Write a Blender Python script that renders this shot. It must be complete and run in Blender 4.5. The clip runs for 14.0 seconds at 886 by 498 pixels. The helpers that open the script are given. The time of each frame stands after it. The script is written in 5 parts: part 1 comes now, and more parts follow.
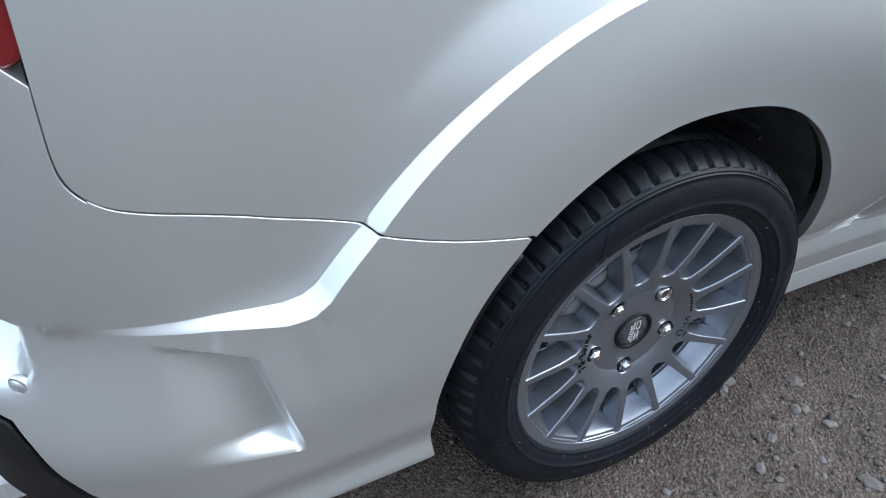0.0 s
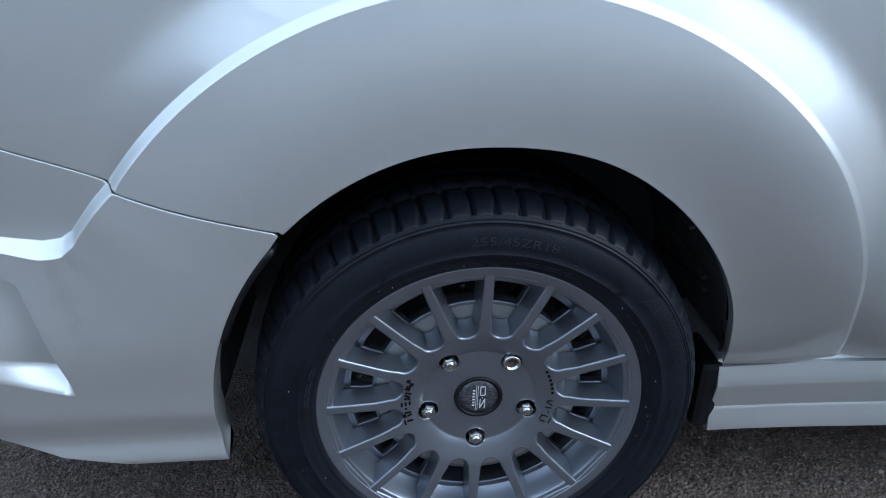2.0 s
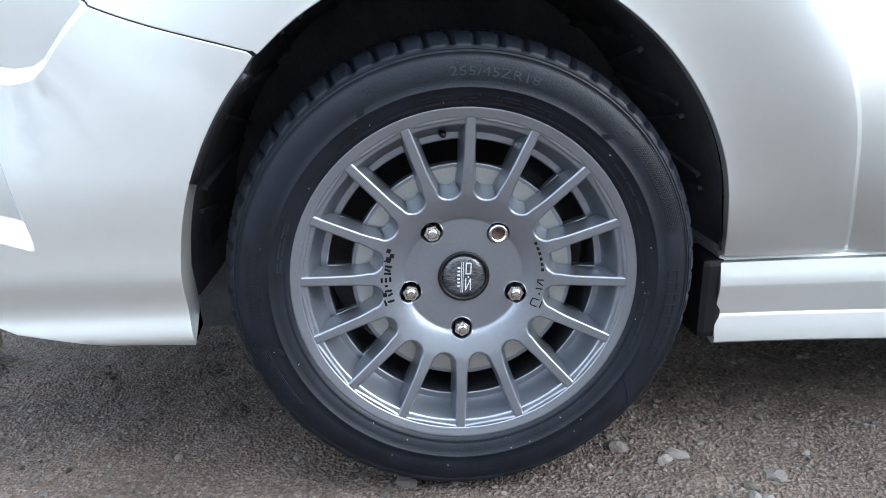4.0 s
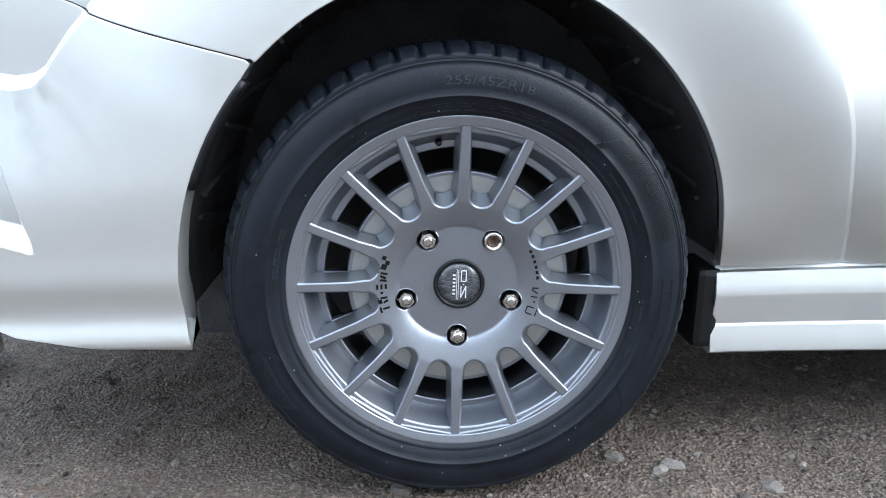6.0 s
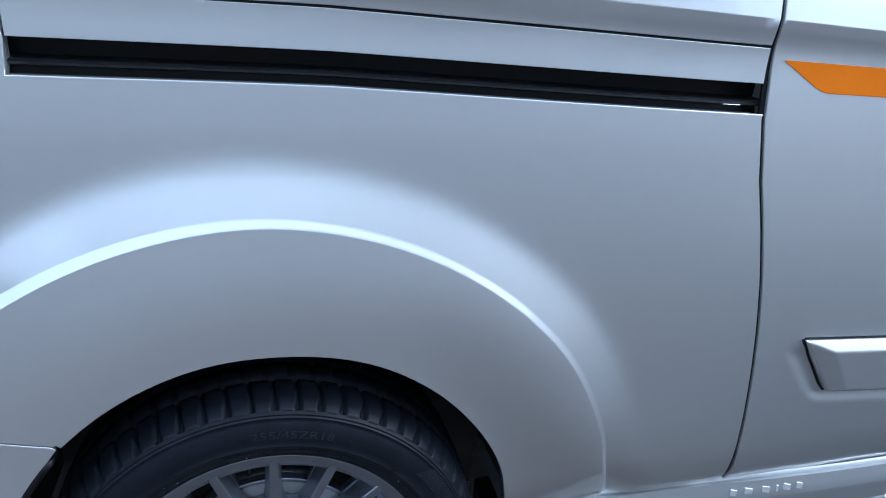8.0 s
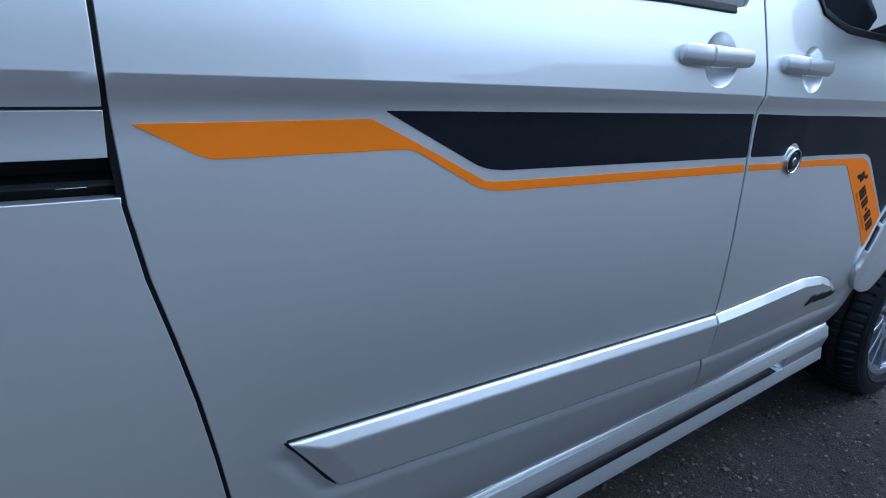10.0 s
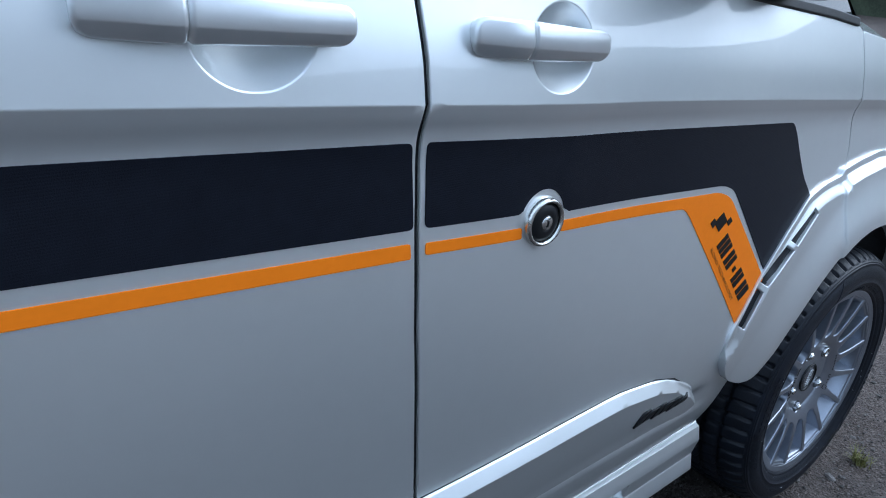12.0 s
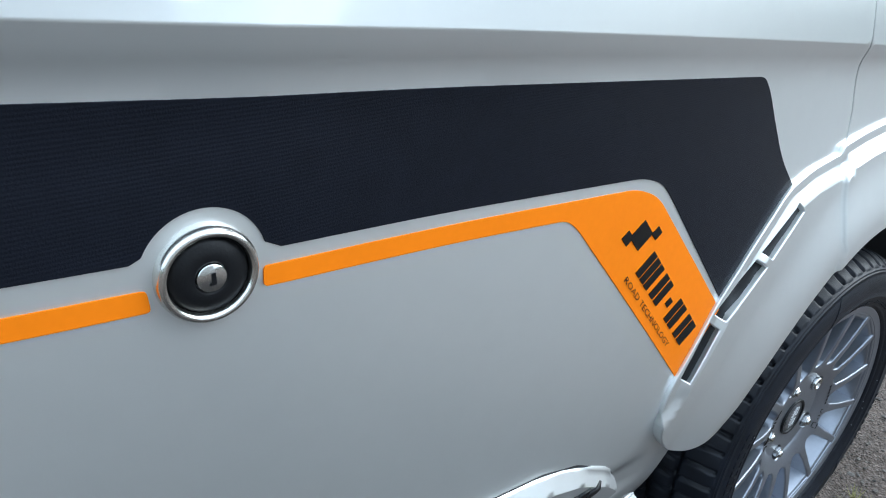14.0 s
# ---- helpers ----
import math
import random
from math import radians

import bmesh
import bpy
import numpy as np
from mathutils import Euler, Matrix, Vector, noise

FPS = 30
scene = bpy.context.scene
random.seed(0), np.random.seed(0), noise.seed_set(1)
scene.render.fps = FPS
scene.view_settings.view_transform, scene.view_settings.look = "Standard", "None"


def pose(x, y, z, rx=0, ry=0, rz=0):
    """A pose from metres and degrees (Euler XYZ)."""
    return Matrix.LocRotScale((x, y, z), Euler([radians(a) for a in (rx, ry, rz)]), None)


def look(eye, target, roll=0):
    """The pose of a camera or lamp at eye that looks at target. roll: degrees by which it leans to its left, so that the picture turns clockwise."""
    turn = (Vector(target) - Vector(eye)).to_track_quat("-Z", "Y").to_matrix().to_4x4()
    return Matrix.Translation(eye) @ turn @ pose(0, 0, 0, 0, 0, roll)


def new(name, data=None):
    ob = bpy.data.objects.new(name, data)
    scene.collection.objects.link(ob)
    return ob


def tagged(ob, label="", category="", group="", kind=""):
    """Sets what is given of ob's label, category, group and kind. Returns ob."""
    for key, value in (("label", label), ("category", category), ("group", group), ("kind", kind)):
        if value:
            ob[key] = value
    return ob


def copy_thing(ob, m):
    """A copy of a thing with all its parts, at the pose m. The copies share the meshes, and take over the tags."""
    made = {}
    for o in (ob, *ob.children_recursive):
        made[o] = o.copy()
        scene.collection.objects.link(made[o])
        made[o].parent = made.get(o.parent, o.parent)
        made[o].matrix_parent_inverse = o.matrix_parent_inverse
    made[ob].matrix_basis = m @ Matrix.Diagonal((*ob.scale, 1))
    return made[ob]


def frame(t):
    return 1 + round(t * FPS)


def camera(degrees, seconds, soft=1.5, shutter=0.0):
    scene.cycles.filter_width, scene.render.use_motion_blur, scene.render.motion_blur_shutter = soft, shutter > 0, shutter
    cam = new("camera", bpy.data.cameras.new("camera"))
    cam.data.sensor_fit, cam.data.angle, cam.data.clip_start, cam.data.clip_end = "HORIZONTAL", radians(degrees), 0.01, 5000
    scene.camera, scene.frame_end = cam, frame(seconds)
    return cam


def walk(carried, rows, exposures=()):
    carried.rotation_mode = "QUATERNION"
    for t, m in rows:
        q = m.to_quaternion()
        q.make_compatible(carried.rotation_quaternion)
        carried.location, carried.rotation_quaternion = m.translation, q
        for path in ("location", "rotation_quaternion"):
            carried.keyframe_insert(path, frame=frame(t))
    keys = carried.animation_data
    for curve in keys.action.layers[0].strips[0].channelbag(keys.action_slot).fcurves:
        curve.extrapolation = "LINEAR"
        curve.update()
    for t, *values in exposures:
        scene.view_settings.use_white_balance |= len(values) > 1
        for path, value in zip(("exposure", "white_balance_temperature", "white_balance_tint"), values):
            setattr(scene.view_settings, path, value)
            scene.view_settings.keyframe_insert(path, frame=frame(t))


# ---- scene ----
cam = camera(64.4, 14.0, 1.0)
PATH = [
    (0, (-0.673, -0.588, 1.153), (0.05, 0.83, -0.058), 0.6),
    (0.5, (-0.492, -0.632, 1.155), (0.113, 0.878, -0.008), 1.1),
    (1, (-0.272, -0.673, 1.158), (0.084, 0.961, 0.06), 0.8),
    (1.5, (-0.174, -0.741, 1.134), (0.018, 0.969, 0.115), 0.7),
    (2, (-0.12, -0.819, 1.037), (0.015, 0.949, 0.112), 0.2),
    (2.5, (-0.09, -0.874, 0.863), (0.034, 0.941, 0.034), -0.4),
    (3, (-0.094, -0.905, 0.723), (0.034, 0.968, 0.034), -0.5),
    (5.5, (-0.081, -0.936, 0.652), (0.025, 0.985, 0.104), -0.3),
    (6, (-0.077, -0.937, 0.664), (0.03, 0.984, 0.115), -0.2),
    (6.5, (-0.067, -0.942, 0.812), (0.07, 0.981, 0.279), 0.3),
    (7, (-0.045, -0.923, 0.986), (0.122, 0.984, 0.41), 0.8),
    (7.5, (-0.013, -0.870, 1.162), (0.236, 0.978, 0.443), 1.9),
    (7.8, (0.003, -0.862, 1.228), (0.376, 0.953, 0.478), 2.6),
    (8, (0.013, -0.868, 1.249), (0.497, 0.926, 0.509), 2.9),
    (8.5, (0.049, -0.877, 1.302), (0.819, 0.818, 0.57), 3.4),
    (9, (0.128, -0.881, 1.331), (1.1, 0.71, 0.608), 4.0),
    (9.2, (0.187, -0.865, 1.329), (1.23, 0.685, 0.614), 4.2),
    (11.3, (1.194, -0.625, 1.305), (2.366, 0.799, 0.531), 3.9),
    (11.5, (1.271, -0.61, 1.302), (2.443, 0.81, 0.521), 3.8),
    (12, (1.488, -0.536, 1.263), (2.655, 0.881, 0.468), 3.8),
    (12.5, (1.682, -0.475, 1.229), (2.845, 0.935, 0.417), 3.7),
    (13, (1.865, -0.398, 1.183), (3.024, 1.006, 0.355), 3.5),
    (13.5, (1.948, -0.362, 1.172), (3.087, 1.04, 0.314), 3.5),
    (14, (1.941, -0.374, 1.171), (3.074, 1.019, 0.291), 3.5),
]
EXPOSURES = [(0, 0.86, 5640, 6), (0.5, 0.72, 5500, 7), (1.0, 0.26, 5080, 6), (1.5, 0.11, 4830, 6), (2.0, 0.46, 5180, 6),
             (2.5, 1.48, 5680, 6), (3, 1.75, 5780, 6), (6, 1.76, 5780, 6), (6.5, 1.45, 5730, 6), (7, 0.34, 5120, 8),
             (7.5, 0.34, 4870, 8), (8, 0.49, 4980, 8), (8.5, 0.27, 4760, 8), (9, -0.04, 4600, 8), (11.5, 0.21, 4920, 6),
             (12.5, 0.47, 5130, 6), (13, 0.75, 5300, 3), (13.5, 0.95, 5510, 2), (14, 0.99, 5570, 2)]
walk(cam, [(t, look(eye, target, roll)) for t, eye, target, roll in PATH], EXPOSURES)

# ---- light: a bright overcast sky, the veiled sun a wide bright patch ahead of the van ----
SUN_AZ, SUN_EL = radians(112), radians(36)
world = bpy.data.worlds.new("sky")
scene.world = world
world.use_nodes = True
wt = world.node_tree
sky = wt.nodes.new("ShaderNodeTexSky")
sky.sky_type, sky.sun_disc = "NISHITA", False
sky.sun_elevation, sky.sun_rotation = SUN_EL, SUN_AZ
sky.air_density, sky.dust_density = 1.0, 4.0
cloud = wt.nodes.new("ShaderNodeMix")
cloud.data_type = "RGBA"
cloud.inputs[0].default_value = 0.72
# the cloud layer brightens from the horizon to the zenith
up, sep, deck = wt.nodes.new("ShaderNodeTexCoord"), wt.nodes.new("ShaderNodeSeparateXYZ"), wt.nodes.new("ShaderNodeValToRGB")
deck.color_ramp.elements[0].color, deck.color_ramp.elements[1].color = (10.2, 10.9, 12.0, 1), (13.6, 14.3, 15.4, 1)
wt.links.new(up.outputs["Generated"], sep.inputs[0])
wt.links.new(sep.outputs[2], deck.inputs[0])
wt.links.new(deck.outputs[0], cloud.inputs[7])
wt.links.new(sky.outputs[0], cloud.inputs[6])
wt.links.new(cloud.outputs[2], wt.nodes["Background"].inputs[0])
wt.nodes["Background"].inputs[1].default_value = 0.1
sun = new("sun", bpy.data.lights.new("sun", "SUN"))
sun.data.energy, sun.data.angle, sun.data.color = 0.95, radians(36), (1, .975, .94)
sun.matrix_world = look((math.sin(SUN_AZ) * math.cos(SUN_EL) * 20, math.cos(SUN_AZ) * math.cos(SUN_EL) * 20, math.sin(SUN_EL) * 20), (0, 0, 0))


# ---- materials ----
def material(name, color, rough=.5, metal=0.0, coat=0.0, coat_rough=.05, vary=.15, scale=20.0, bump=0.0, bump_scale=300.0, spec=.5, dark=None, fine=.0):
    """A surface with colour varied at two scales and a fine relief."""
    m = bpy.data.materials.new(name)
    m.use_nodes = True
    t = m.node_tree
    b = t.nodes["Principled BSDF"]
    b.inputs["Roughness"].default_value, b.inputs["Metallic"].default_value = rough, metal
    b.inputs["Coat Weight"].default_value, b.inputs["Coat Roughness"].default_value = coat, coat_rough
    b.inputs["Specular IOR Level"].default_value = spec
    co = t.nodes.new("ShaderNodeTexCoord")
    n1, n2 = t.nodes.new("ShaderNodeTexNoise"), t.nodes.new("ShaderNodeTexNoise")
    n1.inputs["Scale"].default_value, n2.inputs["Scale"].default_value = scale, scale * 14
    n1.inputs["Detail"].default_value = 6
    for n in (n1, n2):
        t.links.new(co.outputs["Object"], n.inputs["Vector"])
    add = t.nodes.new("ShaderNodeMath")
    add.operation = "MULTIPLY_ADD"
    add.inputs[1].default_value = .45
    t.links.new(n2.outputs["Fac"], add.inputs[0])
    t.links.new(n1.outputs["Fac"], add.inputs[2])
    r = t.nodes.new("ShaderNodeValToRGB")
    low = dark or [c * (1 - vary) for c in color]
    r.color_ramp.elements[0].position, r.color_ramp.elements[0].color = .45, (*low, 1)
    r.color_ramp.elements[1].position, r.color_ramp.elements[1].color = 1.0, (*[min(1, c * (1 + vary)) for c in color], 1)
    t.links.new(add.outputs[0], r.inputs[0])
    t.links.new(r.outputs[0], b.inputs["Base Color"])
    if bump:
        n3, bp = t.nodes.new("ShaderNodeTexNoise"), t.nodes.new("ShaderNodeBump")
        n3.inputs["Scale"].default_value, n3.inputs["Detail"].default_value = bump_scale, 5
        t.links.new(co.outputs["Object"], n3.inputs["Vector"])
        bp.inputs["Strength"].default_value, bp.inputs["Distance"].default_value = bump, .002
        t.links.new(n3.outputs["Fac"], bp.inputs["Height"])
        t.links.new(bp.outputs[0], b.inputs["Normal"])
    return m


PAINT = material("silver_paint", (.80, .825, .82), rough=.42, metal=.80, coat=1.0, coat_rough=.012, vary=.02, scale=3)
PAINT.node_tree.nodes["Principled BSDF"].inputs["Coat IOR"].default_value = 1.65
SILVER_MATT = material("satin_silver", (.80, .82, .82), rough=.34, metal=.78, coat=.8, coat_rough=.04, vary=.03, scale=6)
STRIPE_BLACK = material("black_vinyl", (.008, .0095, .0150), spec=.12, rough=.40, vary=.15, scale=40, bump=.15, bump_scale=900)
STRIPE_ORANGE = material("orange_vinyl", (.90, .225, .004), spec=.06, rough=.42, vary=.04, scale=10)


def ribbed(m, pitch, strength):
    """Adds fine level ribs to a material's relief."""
    t = m.node_tree
    b = t.nodes["Principled BSDF"]
    co, w, bp = t.nodes.new("ShaderNodeTexCoord"), t.nodes.new("ShaderNodeTexWave"), t.nodes.new("ShaderNodeBump")
    w.bands_direction = "Z"
    w.inputs["Scale"].default_value, w.inputs["Distortion"].default_value = .314 / pitch, .4
    t.links.new(co.outputs["Object"], w.inputs["Vector"])
    bp.inputs["Strength"].default_value, bp.inputs["Distance"].default_value = strength, .0006
    t.links.new(w.outputs["Fac"], bp.inputs["Height"])
    if b.inputs["Normal"].links:
        t.links.new(b.inputs["Normal"].links[0].from_socket, bp.inputs["Normal"])
    t.links.new(bp.outputs[0], b.inputs["Normal"])


ribbed(STRIPE_BLACK, .0024, .14)
LOGO_BLACK = material("logo_black", (.008, .008, .008), spec=.15, rough=.45, vary=.1)
RUBBER = material("tyre_rubber", (.0062, .0082, .0130), spec=.27, rough=.47, vary=.45, scale=30, bump=.25, bump_scale=500)
RUBBER_DUSTY = material("tyre_lettering", (.020, .023, .029), spec=.3, rough=.5, vary=.2)
ALLOY = material("anthracite_alloy", (.305, .326, .368), rough=.34, metal=.85, vary=.08, scale=14, bump=.04, bump_scale=1500)
STEEL = material("bright_steel", (.72, .72, .70), rough=.2, metal=1.0, vary=.1, scale=40)
RUSTY = material("rusty_steel", (.10, .065, .05), rough=.75, metal=.3, vary=.4, scale=300)
DISC = material("brake_disc", (.50, .51, .50), rough=.42, metal=.65, vary=.12, scale=30)
PLASTIC = material("black_plastic", (.006, .0066, .008), spec=.3, rough=.45, vary=.2, scale=30, bump=.1, bump_scale=600)
LINER = material("arch_liner", (.085, .087, .092), spec=.25, rough=.7, vary=.4, scale=12, bump=.2, bump_scale=200)
CHASSIS = material("underbody", (.03, .03, .03), rough=.8, vary=.3, scale=8)
CHROME = material("chrome", (.74, .73, .69), rough=.22, metal=1.0, vary=.04, scale=60)
RED = material("red_lens", (.20, .006, .008), rough=.12, coat=1, vary=.1)
TIMBER = material("grey_timber", (.62, .60, .56), rough=.75, vary=.25, scale=9, bump=.4, bump_scale=60)
STONE = material("stone", (.175, .165, .155), rough=.8, vary=.35, scale=30, bump=.4, bump_scale=250)
GRAVEL = material("gravel", (.13, .12, .108), rough=.85, vary=.5, scale=25, bump=.4, bump_scale=300)


def by_piece(m, low, high):
    """Each loose piece of a mesh gets a shade of its own."""
    t = m.node_tree
    g, r, x = t.nodes.new("ShaderNodeNewGeometry"), t.nodes.new("ShaderNodeValToRGB"), t.nodes.new("ShaderNodeMix")
    x.data_type, x.blend_type = "RGBA", "MULTIPLY"
    x.inputs[0].default_value = 1
    r.color_ramp.elements[0].color, r.color_ramp.elements[1].color = (*low, 1), (*high, 1)
    b = t.nodes["Principled BSDF"]
    t.links.new(g.outputs["Random Per Island"], r.inputs[0])
    t.links.new(b.inputs["Base Color"].links[0].from_socket, x.inputs[6])
    t.links.new(r.outputs[0], x.inputs[7])
    t.links.new(x.outputs[2], b.inputs["Base Color"])


def by_object(m, low, high):
    """Each object of a kind gets a shade of its own."""
    t = m.node_tree
    o, r, x = t.nodes.new("ShaderNodeObjectInfo"), t.nodes.new("ShaderNodeValToRGB"), t.nodes.new("ShaderNodeMix")
    x.data_type, x.blend_type = "RGBA", "MULTIPLY"
    x.inputs[0].default_value = 1
    r.color_ramp.elements[0].color, r.color_ramp.elements[1].color = (*low, 1), (*high, 1)
    b = t.nodes["Principled BSDF"]
    t.links.new(o.outputs["Random"], r.inputs[0])
    t.links.new(b.inputs["Base Color"].links[0].from_socket, x.inputs[6])
    t.links.new(r.outputs[0], x.inputs[7])
    t.links.new(x.outputs[2], b.inputs["Base Color"])


by_object(STONE, (.40, .36, .33), (1.15, 1.12, 1.10))
by_piece(GRAVEL, (.15, .135, .12), (1.35, 1.30, 1.26))
LEAF = material("dead_leaf", (.34, .15, .04), rough=.7, vary=.35, scale=60)
GRASS = material("dry_grass", (.21, .20, .06), rough=.7, vary=.4, scale=60)
HEDGE = material("far_hedge", (.07, .085, .05), rough=.9, vary=.6, scale=1.2)
RENDER = material("house_render", (.52, .50, .46), rough=.9, vary=.15, scale=2)
SLATE = material("roof_slate", (.09, .09, .10), rough=.8, vary=.3, scale=6)
CARBON = material("carbon_cap", (.05, .053, .06), rough=.3, coat=.8, vary=.5, scale=160)


def woven(m, size):
    """A fine woven check over a material's colour."""
    t = m.node_tree
    co, mp, ch = t.nodes.new("ShaderNodeTexCoord"), t.nodes.new("ShaderNodeMapping"), t.nodes.new("ShaderNodeTexBrick")
    mp.inputs["Rotation"].default_value = (radians(90), 0, radians(8))
    ch.inputs["Scale"].default_value = 1 / size
    ch.inputs["Color1"].default_value, ch.inputs["Color2"].default_value, ch.inputs["Mortar"].default_value = (.015, .016, .02, 1), (.11, .115, .13, 1), (.03, .032, .036, 1)
    ch.inputs["Mortar Size"].default_value = .08
    ch.inputs["Brick Width"].default_value, ch.inputs["Row Height"].default_value = 1.4, .6
    t.links.new(co.outputs["Object"], mp.inputs[0])
    t.links.new(mp.outputs[0], ch.inputs["Vector"])
    t.links.new(ch.outputs["Color"], t.nodes["Principled BSDF"].inputs["Base Color"])


woven(CARBON, .004)
WHITE_PRINT = material("light_print", (.62, .63, .64), rough=.45, vary=.05)


def glass_material():
    m = bpy.data.materials.new("tinted_glass")
    m.use_nodes = True
    b = m.node_tree.nodes["Principled BSDF"]
    b.inputs["Base Color"].default_value = (.02, .024, .028, 1)
    b.inputs["Roughness"].default_value = .03
    b.inputs["Coat Weight"].default_value = .5
    return m


GLASS = glass_material()


def ground_material():
    m = bpy.data.materials.new("packed_grit")
    m.use_nodes = True
    t = m.node_tree
    b = t.nodes["Principled BSDF"]
    co = t.nodes.new("ShaderNodeTexCoord")

    def noise_at(scale, detail=6.0):
        n = t.nodes.new("ShaderNodeTexNoise")
        n.inputs["Scale"].default_value, n.inputs["Detail"].default_value = scale, detail
        t.links.new(co.outputs["Object"], n.inputs["Vector"])
        return n.outputs["Fac"]

    def ramped(fac, stops):
        r = t.nodes.new("ShaderNodeValToRGB")
        while len(r.color_ramp.elements) < len(stops):
            r.color_ramp.elements.new(.5)
        for el, (p, c) in zip(r.color_ramp.elements, stops):
            el.position, el.color = p, (*c, 1)
        t.links.new(fac, r.inputs[0])
        return r.outputs[0]

    def mixed(fac, a, b2, how="MIX"):
        x = t.nodes.new("ShaderNodeMix")
        x.data_type, x.blend_type = "RGBA", how
        if isinstance(fac, float):
            x.inputs[0].default_value = fac
        else:
            t.links.new(fac, x.inputs[0])
        t.links.new(a, x.inputs[6])
        t.links.new(b2, x.inputs[7])
        return x.outputs[2]

    earth = ramped(noise_at(3.5), [(.3, (0.0330, 0.0225, 0.0160)), (.55, (0.0860, 0.0600, 0.0430)), (.75, (0.1600, 0.1200, 0.0930))])
    grit = ramped(noise_at(130, 4), [(.3, (0.0182, 0.0138, 0.0105)), (.5, (0.0848, 0.0653, 0.0524)), (.66, (0.2715, 0.2175, 0.1860))])
    v = t.nodes.new("ShaderNodeTexVoronoi")
    v.inputs["Scale"].default_value = 170
    t.links.new(co.outputs["Object"], v.inputs["Vector"])
    chips = ramped(v.outputs["Color"], [(.0, (0.0204, 0.0159, 0.0123)), (.6, (0.1018, 0.0791, 0.0649)), (.88, (0.3394, 0.2818, 0.2480))])
    c = mixed(.45, earth, grit)
    c = mixed(.24, c, chips)
    # a darker, slightly bluer stretch of the ground beside the doors
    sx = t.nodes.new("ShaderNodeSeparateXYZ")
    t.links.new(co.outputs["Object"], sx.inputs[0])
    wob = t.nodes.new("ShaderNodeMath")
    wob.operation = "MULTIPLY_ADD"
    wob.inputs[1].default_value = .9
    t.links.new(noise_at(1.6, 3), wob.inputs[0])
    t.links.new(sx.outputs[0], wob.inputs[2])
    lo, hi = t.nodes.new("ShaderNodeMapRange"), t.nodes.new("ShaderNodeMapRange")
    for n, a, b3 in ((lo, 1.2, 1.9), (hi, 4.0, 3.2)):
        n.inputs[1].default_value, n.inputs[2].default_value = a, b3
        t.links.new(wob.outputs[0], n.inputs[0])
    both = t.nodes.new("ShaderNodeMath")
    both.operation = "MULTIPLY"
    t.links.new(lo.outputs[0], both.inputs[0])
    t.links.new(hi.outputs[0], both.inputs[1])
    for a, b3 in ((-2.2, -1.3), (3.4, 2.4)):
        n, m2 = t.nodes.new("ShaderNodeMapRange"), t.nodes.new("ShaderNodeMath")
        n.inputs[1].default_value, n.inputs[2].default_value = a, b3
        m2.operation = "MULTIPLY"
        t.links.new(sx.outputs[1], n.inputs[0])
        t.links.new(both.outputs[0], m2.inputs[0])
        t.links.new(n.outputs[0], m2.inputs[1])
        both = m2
    dark_mix = t.nodes.new("ShaderNodeMix")
    dark_mix.data_type, dark_mix.blend_type = "RGBA", "MULTIPLY"
    t.links.new(both.outputs[0], dark_mix.inputs[0])
    t.links.new(c, dark_mix.inputs[6])
    dark_mix.inputs[7].default_value = (.24, .245, .27, 1)
    c = dark_mix.outputs[2]
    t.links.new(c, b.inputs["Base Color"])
    b.inputs["Roughness"].default_value = .82
    bp = t.nodes.new("ShaderNodeBump")
    bp.inputs["Strength"].default_value, bp.inputs["Distance"].default_value = .9, .006
    add = t.nodes.new("ShaderNodeMath")
    add.operation = "ADD"
    t.links.new(noise_at(110, 8), add.inputs[0])
    t.links.new(v.outputs["Distance"], add.inputs[1])
    t.links.new(add.outputs[0], bp.inputs["Height"])
    t.links.new(bp.outputs[0], b.inputs["Normal"])
    return m


GROUND = ground_material()


# ---- shapes ----
def smooth_curve(knots):
    """A smooth curve through (x, y) knots, for arrays."""
    xs, ys = np.array(knots, float).T
    m = np.gradient(ys, xs)

    def at(x):
        x = np.clip(x, xs[0], xs[-1])
        i = np.clip(np.searchsorted(xs, x) - 1, 0, len(xs) - 2)
        w = xs[i + 1] - xs[i]
        t = (x - xs[i]) / w
        return ((1 + 2 * t) * (1 - t) ** 2 * ys[i] + t * (1 - t) ** 2 * w * m[i]
                + t * t * (3 - 2 * t) * ys[i + 1] + t * t * (t - 1) * w * m[i + 1])
    return at


def ramp(x, a, b):
    """0 up to a, 1 from b on, smooth between."""
    t = np.clip((x - a) / (b - a), 0, 1)
    return t * t * (3 - 2 * t)


def slope(d, w):
    """0 to 1 over the width w: a flat chamfer whose two edges are barely eased."""
    t = np.clip(d / w, 0, 1)
    return .8 * t + .2 * t * t * (3 - 2 * t)


# The body side: x forward, z up, y grows into the van; y = 0 is the outer face of the rims.
CORNER, CORNER_R = -0.66, 0.30
above = smooth_curve([(0, -.030), (.05, -.0225), (.1, -.011), (.2, .015), (.3, .046), (.5, .115), (.7, .20)])
below = smooth_curve([(0, -.030), (.012, -.0265), (.03, -.0205), (.055, -.0185), (.09, -.0200), (.2, -.0245), (.3, -.0262),
                      (.42, -.023), (.55, -.013), (.65, .000), (.75, .022), (.80, .043), (.84, .074), (.88, .092), (1.0, .12)])


def crease_height(x):
    return 1.245 - .05 * x - .0068 * x * x * np.sign(x)


